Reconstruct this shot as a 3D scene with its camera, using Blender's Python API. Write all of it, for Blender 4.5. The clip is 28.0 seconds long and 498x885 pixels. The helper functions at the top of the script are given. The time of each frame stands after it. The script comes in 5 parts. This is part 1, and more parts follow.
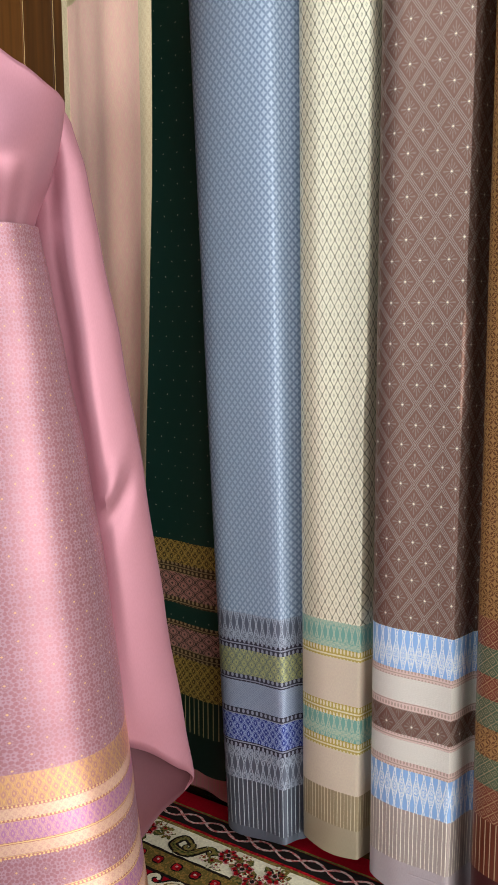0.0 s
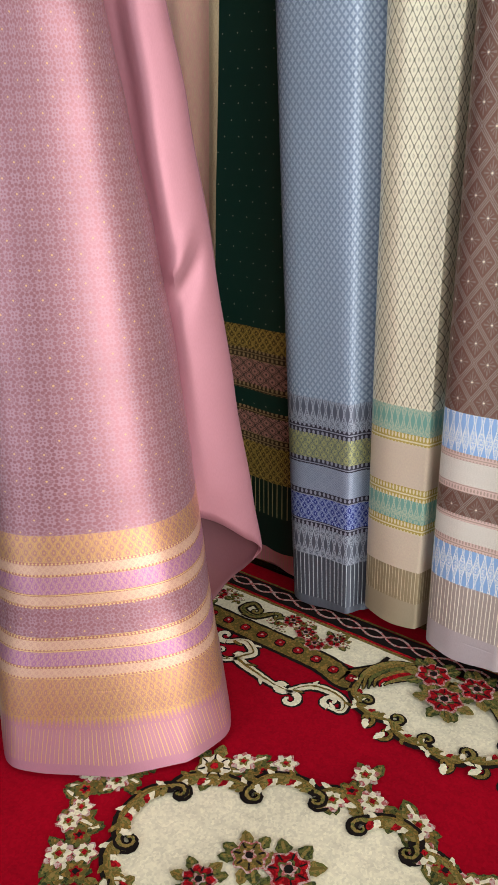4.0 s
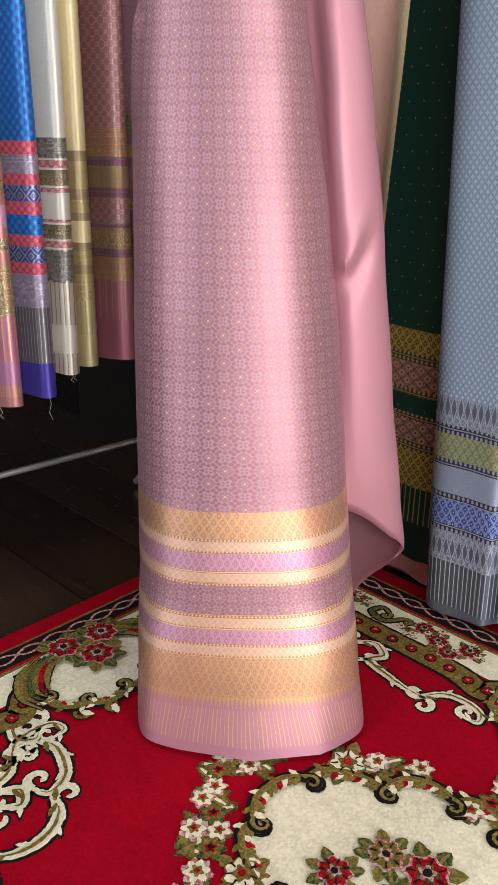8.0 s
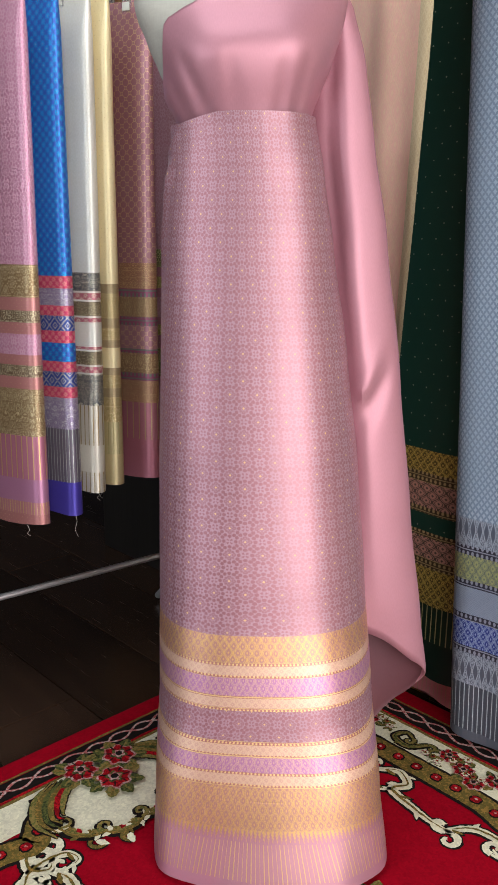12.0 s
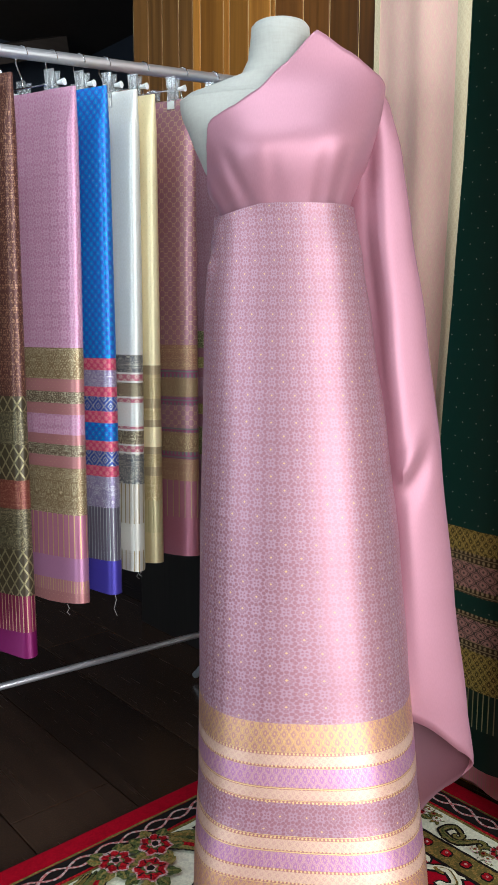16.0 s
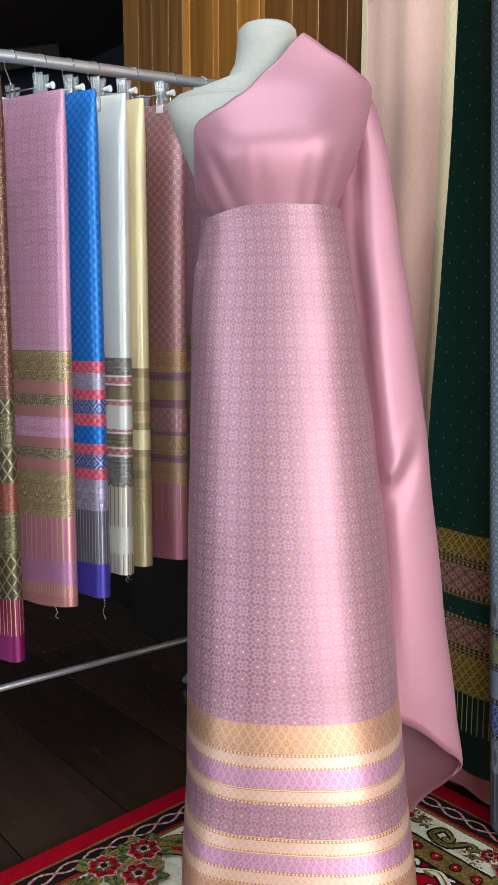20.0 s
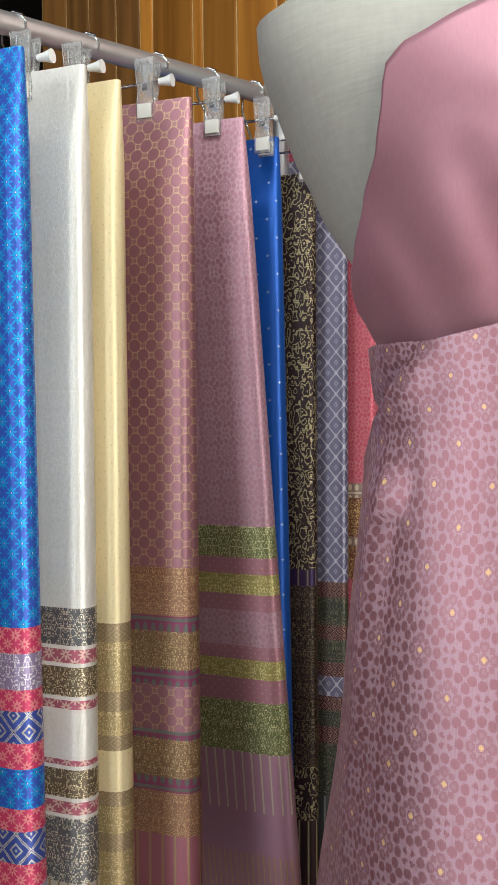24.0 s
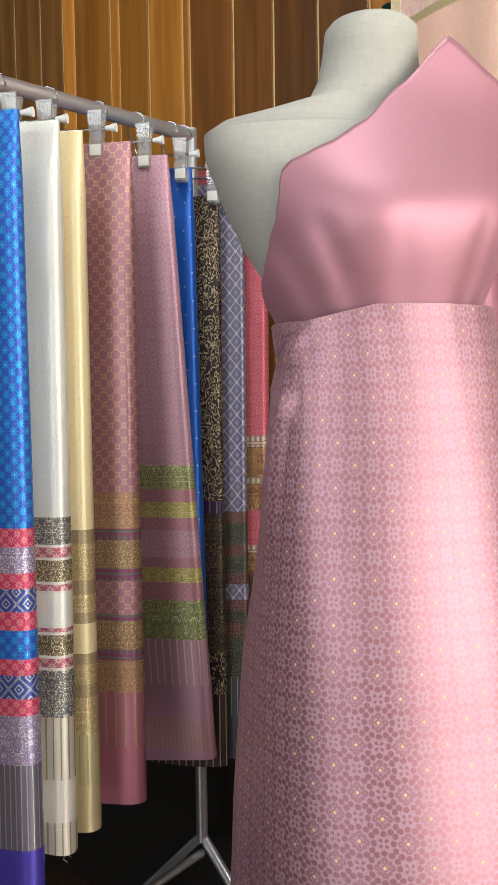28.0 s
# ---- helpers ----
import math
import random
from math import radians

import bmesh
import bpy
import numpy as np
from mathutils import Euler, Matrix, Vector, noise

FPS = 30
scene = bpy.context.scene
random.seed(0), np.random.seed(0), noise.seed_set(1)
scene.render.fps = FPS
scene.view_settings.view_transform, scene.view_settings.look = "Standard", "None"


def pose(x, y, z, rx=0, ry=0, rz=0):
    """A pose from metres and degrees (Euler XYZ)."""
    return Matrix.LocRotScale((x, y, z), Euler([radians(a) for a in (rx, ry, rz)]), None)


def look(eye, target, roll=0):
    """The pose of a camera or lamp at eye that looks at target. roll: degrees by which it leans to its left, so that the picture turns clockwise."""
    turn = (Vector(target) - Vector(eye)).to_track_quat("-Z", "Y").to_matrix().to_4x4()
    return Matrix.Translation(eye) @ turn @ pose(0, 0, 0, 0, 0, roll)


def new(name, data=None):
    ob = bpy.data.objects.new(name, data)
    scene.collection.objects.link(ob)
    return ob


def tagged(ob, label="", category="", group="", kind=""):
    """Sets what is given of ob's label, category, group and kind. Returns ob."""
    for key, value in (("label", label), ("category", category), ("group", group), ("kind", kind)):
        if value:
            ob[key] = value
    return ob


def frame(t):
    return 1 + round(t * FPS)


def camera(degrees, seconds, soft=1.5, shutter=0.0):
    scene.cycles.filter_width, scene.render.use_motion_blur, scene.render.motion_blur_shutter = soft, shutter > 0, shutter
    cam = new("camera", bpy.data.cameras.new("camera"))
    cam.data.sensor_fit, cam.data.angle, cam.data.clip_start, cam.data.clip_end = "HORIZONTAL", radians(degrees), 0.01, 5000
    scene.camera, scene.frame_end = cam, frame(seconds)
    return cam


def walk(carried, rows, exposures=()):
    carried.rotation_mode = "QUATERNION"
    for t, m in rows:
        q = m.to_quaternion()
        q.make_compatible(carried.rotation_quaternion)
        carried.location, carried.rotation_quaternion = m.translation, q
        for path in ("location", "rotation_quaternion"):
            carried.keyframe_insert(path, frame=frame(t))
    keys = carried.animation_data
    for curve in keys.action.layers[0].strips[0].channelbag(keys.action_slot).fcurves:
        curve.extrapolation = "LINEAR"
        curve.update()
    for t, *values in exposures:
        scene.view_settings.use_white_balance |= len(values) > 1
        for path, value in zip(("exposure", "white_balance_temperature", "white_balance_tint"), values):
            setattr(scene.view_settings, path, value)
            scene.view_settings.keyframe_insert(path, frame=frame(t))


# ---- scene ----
# camera and walk
cam = camera(34.8, 28.0)
PATH = [
    (0, (0.1879, -0.0409, 1.074), (1.8758, 0.9887, 0.769), -0.1),
    (1, (0.1847, -0.0677, 1.048), (1.8522, 0.9611, 0.649), -0.9),
    (1.5, (0.1893, -0.0644, 1.045), (1.8441, 0.9553, 0.577), -1.0),
    (2, (0.194, -0.0601, 1.039), (1.8375, 0.9452, 0.502), -1.3),
    (2.5, (0.1986, -0.0568, 1.035), (1.8239, 0.9423, 0.434), -1.0),
    (3, (0.2012, -0.0531, 1.03), (1.7897, 0.9629, 0.364), -0.3),
    (3.5, (0.2069, -0.049, 1.028), (1.7363, 1.0098, 0.295), -0.5),
    (4, (0.2054, -0.0457, 1.023), (1.6755, 1.0731, 0.256), -0.6),
    (4.5, (0.2083, -0.0462, 1.022), (1.6032, 1.1473, 0.229), -0.7),
    (6.5, (0.1198, 0.0215, 0.965), (1.4517, 1.3283, 0.245), 0.9),
    (7, (0.1186, 0.0268, 0.969), (1.4536, 1.334, 0.255), 1.1),
    (7.5, (0.1299, 0.0209, 0.968), (1.4546, 1.3339, 0.248), 0.8),
    (8, (0.1228, 0.021, 0.972), (1.4548, 1.3288, 0.253), 0.8),
    (8.5, (0.1245, 0.0127, 0.971), (1.4557, 1.3347, 0.278), 0.6),
    (9, (0.1207, 0.0204, 0.982), (1.4594, 1.3453, 0.31), 0.7),
    (9.5, (0.126, 0.0155, 0.983), (1.4571, 1.3628, 0.34), 0.4),
    (10, (0.1233, 0.0179, 0.999), (1.4528, 1.3736, 0.371), 0.4),
    (10.5, (0.1153, 0.0182, 0.992), (1.455, 1.3814, 0.403), 0.8),
    (11, (0.115, 0.0101, 0.999), (1.4569, 1.3872, 0.451), 0.8),
    (11.5, (0.1044, 0.0138, 1.014), (1.4562, 1.3954, 0.499), 1.0),
    (12, (0.1083, 0.0001, 1.013), (1.4499, 1.4065, 0.544), 0.6),
    (12.5, (0.097, -0.0012, 1.016), (1.4413, 1.416, 0.586), 0.6),
    (14.5, (0.1114, 0.0067, 1.022), (1.4035, 1.4847, 0.641), 0.0),
    (15, (0.1063, 0.0064, 1.025), (1.3997, 1.4924, 0.682), 0.1),
    (15.5, (0.1035, 0.0079, 1.029), (1.3987, 1.4987, 0.712), 0.1),
    (16, (0.1019, 0.0041, 1.03), (1.3985, 1.4977, 0.736), 0.1),
    (16.5, (0.0972, -0.0002, 1.035), (1.3934, 1.4975, 0.761), 0.1),
    (17, (0.095, -0.0009, 1.033), (1.3927, 1.4996, 0.78), 0.2),
    (17.5, (0.092, 0.0057, 1.03), (1.3927, 1.5057, 0.789), 0.3),
    (18, (0.1002, 0.0064, 1.034), (1.391, 1.514, 0.787), 0.4),
    (18.5, (0.1022, 0.0061, 1.033), (1.3991, 1.5077, 0.782), 0.4),
    (19, (0.1063, 0.0064, 1.027), (1.4128, 1.4984, 0.769), 0.2),
    (19.5, (0.1036, 0.0018, 1.019), (1.4153, 1.4889, 0.758), 0.1),
    (20, (0.1069, -0.0028, 1.018), (1.4192, 1.4812, 0.745), 0.1),
    (20.5, (0.0864, 0.0086, 1.007), (1.4154, 1.4768, 0.728), -0.1),
    (21, (0.0582, 0.0606, 1.017), (1.391, 1.5272, 0.748), -0.5),
    (21.5, (0.0907, 0.1446, 1.03), (1.4058, 1.6332, 0.795), -0.1),
    (23.5, (0.4697, 0.7285, 1.136), (1.9411, 2.0789, 1.027), -0.2),
    (24, (0.5496, 0.811, 1.166), (2.0651, 2.114, 1.079), -0.4),
    (24.5, (0.5349, 0.8589, 1.17), (2.1142, 2.0849, 1.121), -0.6),
    (25, (0.494, 0.8816, 1.174), (2.1249, 2.0377, 1.108), -0.6),
    (25.5, (0.4619, 0.8897, 1.167), (2.1377, 1.9779, 1.082), -1.1),
    (26, (0.4402, 0.881, 1.161), (2.1412, 1.9298, 1.062), -0.8),
    (26.5, (0.4257, 0.8529, 1.158), (2.1225, 1.9074, 1.058), -0.3),
    (27, (0.3867, 0.7923, 1.145), (2.0418, 1.9091, 1.035), 1.0),
    (27.5, (0.3203, 0.6924, 1.129), (1.9389, 1.8606, 1.0), 0.8),
    (28, (0.2533, 0.6534, 1.131), (1.9432, 1.7151, 1.012), -0.7),
]
walk(cam, [(t, look(eye, target, roll)) for t, eye, target, roll in PATH],
     [(0, -0.12, 6500, 9), (4.5, -0.16, 6650, 10), (7, 0.0, 6600, 10), (12.5, 0.0, 6400, 9), (15, 0.20, 5700, 2), (21, 0.12, 5950, 3), (24, 0.14, 6500, 6), (26, 0.16, 6650, 7), (28, 0.14, 6700, 7)])

# ---- light ----
world = bpy.data.worlds.new("world")
scene.world = world
world.use_nodes = True
wn = world.node_tree.nodes
sky = wn.new("ShaderNodeTexSky")
sky.sky_type = "NISHITA"
sky.sun_disc = False
sky.sun_elevation, sky.sun_rotation = radians(40), radians(200)
world.node_tree.links.new(sky.outputs[0], wn["Background"].inputs[0])
wn["Background"].inputs[1].default_value = 0.10


def area_lamp(name, at, target, w, h, watts, colour):
    lamp = bpy.data.lights.new(name, "AREA")
    lamp.shape, lamp.size, lamp.size_y = "RECTANGLE", w, h
    lamp.energy, lamp.color = watts, colour
    ob = new(name, lamp)
    ob.matrix_world = look(at, target)
    return ob


# daylight of the open shop front behind the walk and of the open veranda beside it, and the tube on the ceiling
area_lamp("shop_front_light", (-0.55, -2.44, 1.20), (-0.55, -1.44, 1.20), 3.3, 2.3, 142, (1.0, 0.97, 0.93))
area_lamp("doorway_light", (0.20, -2.41, 1.12), (0.20, -1.41, 1.12), 1.7, 2.1, 42, (1.0, 0.97, 0.93))
area_lamp("veranda_light", (-2.42, 1.20, 1.45), (-1.42, 1.20, 1.45), 2.3, 1.7, 54, (0.93, 0.97, 1.0))
area_lamp("tube_light", (0.45, 0.75, 2.60), (0.75, 0.95, 0.0), 1.2, 0.10, 15, (0.95, 0.98, 1.0))
scene.view_settings.exposure = 0.0

# ---- materials ----
MATS = {}


class Nodes:
    """Short hand for a node tree."""

    def __init__(self, mat):
        self.t = mat.node_tree
        self.n = self.t.nodes

    def put(self, sock, v):
        if isinstance(v, bpy.types.NodeSocket):
            self.t.links.new(v, sock)
        elif isinstance(v, (tuple, list)) and len(v) == 3 and len(sock.default_value) == 4:
            sock.default_value = (*v, 1)
        else:
            sock.default_value = v

    def math(self, op, a, b=0.0, c=0.0):
        m = self.n.new("ShaderNodeMath")
        m.operation = op
        for i, v in enumerate((a, b, c)):
            self.put(m.inputs[i], v)
        return m.outputs[0]

    def mix(self, f, a, b):
        m = self.n.new("ShaderNodeMix")
        m.data_type = "RGBA"
        self.put(m.inputs[0], f)
        self.put(m.inputs[6], a)
        self.put(m.inputs[7], b)
        return m.outputs[2]

    def smooth(self, x, lo, hi, a=0.0, b=1.0):
        m = self.n.new("ShaderNodeMapRange")
        m.interpolation_type = "SMOOTHSTEP"
        for i, v in enumerate((x, lo, hi, a, b)):
            self.put(m.inputs[i], v)
        return m.outputs[0]

    def noise(self, vec, scale, detail=3.0, rough=0.55):
        m = self.n.new("ShaderNodeTexNoise")
        self.put(m.inputs["Scale"], scale)
        self.put(m.inputs["Detail"], detail)
        self.put(m.inputs["Roughness"], rough)
        if vec is not None:
            self.put(m.inputs["Vector"], vec)
        return m.outputs[0]

    def coords(self, kind):
        return self.n.new("ShaderNodeTexCoord").outputs[kind]

    def uv(self):
        s = self.n.new("ShaderNodeSeparateXYZ")
        self.put(s.inputs[0], self.coords("UV"))
        return s.outputs[0], s.outputs[1]

    def scaled(self, vec, v):
        m = self.n.new("ShaderNodeVectorMath")
        m.operation = "MULTIPLY"
        self.put(m.inputs[0], vec)
        m.inputs[1].default_value = v
        return m.outputs[0]

    def bump(self, h, strength, dist):
        b = self.n.new("ShaderNodeBump")
        b.inputs["Strength"].default_value = strength
        b.inputs["Distance"].default_value = dist
        self.put(b.inputs["Height"], h)
        return b.outputs[0]


def material(name):
    mat = bpy.data.materials.new(name)
    mat.use_nodes = True
    return mat, Nodes(mat), mat.node_tree.nodes["Principled BSDF"]


def weave(k, p, u, v, size, ratio, v0=0.0):
    """The drawn figure of a woven cloth, 0 to 1, from the cloth's own metres u along and v up."""
    # single threads: the figure is drawn in small steps
    u = k.math("MULTIPLY", k.math("ROUND", k.math("DIVIDE", u, 0.0008)), 0.0008)
    v = k.math("MULTIPLY", k.math("ROUND", k.math("DIVIDE", v, 0.0008)), 0.0008)
    a = k.math("DIVIDE", u, size)
    b = k.math("DIVIDE", k.math("SUBTRACT", v, v0), size * ratio)

    def tri(x, o=0.0):
        return k.math("ABSOLUTE", k.math("SUBTRACT", k.math("FRACT", k.math("ADD", x, o)), 0.5))

    ta, tb = tri(a), tri(b)
    if p == "lattice":  # diamond net with a flower in each mesh
        d = k.math("ADD", ta, tb)
        net = k.math("ABSOLUTE", k.math("SUBTRACT", d, 0.5))
        lines = k.smooth(k.math("ABSOLUTE", k.math("SUBTRACT", net, 0.035)), 0.028, 0.015)
        r = k.math("MINIMUM", d, k.math("ADD", tri(a, 0.5), tri(b, 0.5)))
        flower = k.smooth(k.math("ABSOLUTE", k.math("SUBTRACT", r, 0.20)), 0.045, 0.025)
        dot = k.smooth(r, 0.06, 0.04)
        return k.math("MAXIMUM", lines, k.math("MAXIMUM", flower, dot))
    if p == "diamond":  # plain stretched diamonds with a dot
        d = k.math("ADD", ta, tb)
        net = k.math("ABSOLUTE", k.math("SUBTRACT", d, 0.5))
        r = k.math("MINIMUM", d, k.math("ADD", tri(a, 0.5), tri(b, 0.5)))
        return k.math("MAXIMUM", k.smooth(net, 0.085, 0.05), k.math("MULTIPLY", k.smooth(r, 0.12, 0.06), 0.6))
    if p == "petal":  # round meshes of overlapping rings
        def ring(o):
            x = k.math("SUBTRACT", k.math("FRACT", k.math("ADD", a, o)), 0.5)
            y = k.math("SUBTRACT", k.math("FRACT", k.math("ADD", b, o)), 0.5)
            r = k.math("SQRT", k.math("ADD", k.math("MULTIPLY", x, x), k.math("MULTIPLY", y, y)))
            return k.smooth(k.math("ABSOLUTE", k.math("SUBTRACT", r, 0.42)), 0.10, 0.06)
        return k.math("MAXIMUM", ring(0.0), ring(0.5))
    if p in ("lace", "bloom"):  # lace: rings of dark petals left open in a pale net; bloom: starry flowers
        def petals(o):
            x = k.math("SUBTRACT", k.math("FRACT", k.math("ADD", a, o)), 0.5)
            y = k.math("SUBTRACT", k.math("FRACT", k.math("ADD", b, o)), 0.5)
            r = k.math("SQRT", k.math("ADD", k.math("MULTIPLY", x, x), k.math("MULTIPLY", y, y)))
            c8 = k.math("COSINE", k.math("MULTIPLY", k.math("ARCTAN2", y, x), 8.0))
            if p == "bloom":
                return k.math("MULTIPLY", k.smooth(k.math("SUBTRACT", r, k.math("MULTIPLY", c8, 0.10)), 0.27, 0.22), k.smooth(r, 0.06, 0.09))
            near = k.math("MULTIPLY", k.smooth(c8, -0.15, 0.25), k.smooth(k.math("ABSOLUTE", k.math("SUBTRACT", r, 0.155)), 0.100, 0.070))
            far = k.math("MULTIPLY", k.smooth(c8, 0.15, -0.25), k.smooth(k.math("ABSOLUTE", k.math("SUBTRACT", r, 0.325)), 0.094, 0.062))
            return k.math("MAXIMUM", near, far)
        if p == "bloom":
            return k.math("MAXIMUM", petals(0.0), petals(0.5))
        return k.math("SUBTRACT", 1.0, k.math("MAXIMUM", petals(0.0), petals(0.5)))
    if p == "rosette":  # four-leaved flowers in rings of open leaves, drawn in a pale net, four seeds between them
        def rose(o):
            x = k.math("SUBTRACT", k.math("FRACT", k.math("ADD", a, o)), 0.5)
            y = k.math("SUBTRACT", k.math("FRACT", k.math("ADD", b, o)), 0.5)
            r = k.math("SQRT", k.math("ADD", k.math("MULTIPLY", x, x), k.math("MULTIPLY", y, y)))
            turn = k.math("ARCTAN2", y, x)

            def ring(n, sign, r0, rad, long):
                c = k.math("COSINE", k.math("MULTIPLY", turn, float(n)))
                side = k.math("MULTIPLY", k.math("ARCCOSINE", k.math("MULTIPLY", c, sign * 0.999)), r0 / n)
                out = k.math("DIVIDE", k.math("SUBTRACT", r, r0), long)
                d = k.math("SQRT", k.math("ADD", k.math("MULTIPLY", side, side), k.math("MULTIPLY", out, out)))
                return k.smooth(d, rad, rad * 0.80)
            heart = k.math("SUBTRACT", ring(4, 1.0, 0.145, 0.074, 1.05), k.math("MULTIPLY", ring(4, 1.0, 0.140, 0.036, 1.0), 0.45))
            knots = k.math("MAXIMUM", ring(4, -1.0, 0.150, 0.050, 1.0), k.smooth(k.math("ABSOLUTE", k.math("SUBTRACT", r, 0.056)), 0.018, 0.008))
            leaves = ring(12, 1.0, 0.298, 0.075, 0.95)
            return k.math("MAXIMUM", k.math("MULTIPLY", heart, 0.85), k.math("MAXIMUM", k.math("MULTIPLY", knots, 0.8), leaves))

        def quatre(o, q):
            x = k.math("SUBTRACT", k.math("FRACT", k.math("ADD", a, o)), 0.5)
            y = k.math("SUBTRACT", k.math("FRACT", k.math("ADD", b, q)), 0.5)
            r = k.math("SQRT", k.math("ADD", k.math("MULTIPLY", x, x), k.math("MULTIPLY", y, y)))
            c4 = k.math("COSINE", k.math("MULTIPLY", k.math("ARCTAN2", y, x), 4.0))
            return k.math("MULTIPLY", k.smooth(c4, 0.0, -0.35), k.smooth(k.math("ABSOLUTE", k.math("SUBTRACT", r, 0.080)), 0.052, 0.034))
        open_ = k.math("MAXIMUM", k.math("MAXIMUM", rose(0.0), rose(0.5)), k.math("MAXIMUM", quatre(0.5, 0.0), quatre(0.0, 0.5)))
        return k.math("SUBTRACT", 1.0, k.math("MULTIPLY", open_, 0.72))
    if p == "scale":  # round meshes that touch, their rims and the gaps between them filled
        def mesh_r(o):
            x = k.math("SUBTRACT", k.math("FRACT", k.math("ADD", a, o)), 0.5)
            y = k.math("SUBTRACT", k.math("FRACT", k.math("ADD", b, o)), 0.5)
            return k.math("SQRT", k.math("ADD", k.math("MULTIPLY", x, x), k.math("MULTIPLY", y, y)))
        r = k.math("MINIMUM", mesh_r(0.0), mesh_r(0.5))
        return k.math("MULTIPLY", k.smooth(r, 0.325, 0.350), k.smooth(r, 0.41, 0.38, 0.15, 1.0))
    if p == "ogee":  # rows of pointed ovals, one inside the other, with a bead in the middle
        w = k.math("ADD", k.math("MULTIPLY", k.math("COSINE", k.math("MULTIPLY", b, 6.2832)), 0.225), 0.25)
        d = k.math("SUBTRACT", ta, w)
        rims = k.math("MAXIMUM", k.smooth(k.math("ABSOLUTE", d), 0.075, 0.045), k.smooth(k.math("ABSOLUTE", k.math("SUBTRACT", k.math("ABSOLUTE", d), 0.17)), 0.042, 0.024))
        bead = k.math("MINIMUM", k.math("ADD", ta, tri(b, 0.5)), k.math("ADD", tri(a, 0.5), tb))
        return k.math("MAXIMUM", rims, k.smooth(bead, 0.13, 0.09))
    if p == "teeth":  # pointed tongues that grow from the upper edge, each with a dark heart; v runs from the edge down
        w = k.math("MULTIPLY", k.math("SUBTRACT", 1.0, k.math("MULTIPLY", k.math("ABSOLUTE", b), 1.0)), 0.5)
        d = k.math("SUBTRACT", w, ta)
        return k.math("MULTIPLY", k.smooth(d, 0.0, 0.05), k.smooth(k.math("ABSOLUTE", k.math("SUBTRACT", d, 0.14)), 0.02, 0.06, 0.25, 1.0))
    if p == "scallop":  # diamond net whose lines swell at the crossings, a floret in each mesh
        d = k.math("ADD", ta, tb)
        net = k.math("ABSOLUTE", k.math("SUBTRACT", d, 0.5))
        r = k.math("MINIMUM", d, k.math("ADD", tri(a, 0.5), tri(b, 0.5)))
        cross = k.math("MINIMUM", k.math("ADD", ta, tri(b, 0.5)), k.math("ADD", tri(a, 0.5), tb))
        return k.math("MAXIMUM", k.math("MAXIMUM", k.smooth(net, 0.060, 0.035), k.smooth(cross, 0.14, 0.10)), k.math("MULTIPLY", k.smooth(k.math("ABSOLUTE", k.math("SUBTRACT", r, 0.10)), 0.05, 0.025), 0.55))
    if p == "stars":  # diamond net of fine double lines with a rayed flower in each mesh
        d = k.math("ADD", ta, tb)
        net = k.math("ABSOLUTE", k.math("SUBTRACT", d, 0.5))
        lines = k.math("MAXIMUM", k.smooth(net, 0.022, 0.012), k.smooth(k.math("ABSOLUTE", k.math("SUBTRACT", net, 0.075)), 0.022, 0.012))

        def rays(o):
            x = k.math("SUBTRACT", k.math("FRACT", k.math("ADD", a, o)), 0.5)
            y = k.math("SUBTRACT", k.math("FRACT", k.math("ADD", b, o)), 0.5)
            r = k.math("ADD", k.math("ABSOLUTE", x), k.math("ABSOLUTE", y))
            c8 = k.math("COSINE", k.math("MULTIPLY", k.math("ARCTAN2", y, x), 12.0))
            return k.math("MAXIMUM", k.math("MULTIPLY", k.smooth(c8, 0.15, 0.55, 0.0, 0.6), k.smooth(k.math("ABSOLUTE", k.math("SUBTRACT", r, 0.19)), 0.12, 0.08)), k.smooth(k.math("ABSOLUTE", k.math("SUBTRACT", r, 0.055)), 0.025, 0.012))
        return k.math("MAXIMUM", lines, k.math("MAXIMUM", rays(0.0), rays(0.5)))
    if p in ("damask", "flame"):  # ornament mirrored both ways; flame adds tall pointed leaves
        vec = k.n.new("ShaderNodeCombineXYZ")
        k.put(vec.inputs[0], k.math("MULTIPLY", ta, 2.0))
        k.put(vec.inputs[1], k.math("MULTIPLY", tb, 2.0 * ratio))
        k.put(vec.inputs[2], size * 611.0 + ratio * 37.0)
        n = k.noise(vec.outputs[0], 3.0 if p == "flame" else 3.6, 1.5, 0.5)
        curl = k.math("MAXIMUM", k.smooth(k.math("ABSOLUTE", k.math("SUBTRACT", n, 0.47)), 0.05, 0.025), k.smooth(n, 0.565, 0.60))
        if p != "flame":
            return curl
        w = k.math("ADD", k.math("MULTIPLY", k.math("COSINE", k.math("MULTIPLY", b, 6.2832)), 0.17), 0.26)
        edge = k.smooth(k.math("ABSOLUTE", k.math("SUBTRACT", ta, w)), 0.07, 0.04)
        inner = k.math("MULTIPLY", curl, k.smooth(k.math("SUBTRACT", w, ta), 0.02, 0.06))
        return k.math("MAXIMUM", edge, inner)
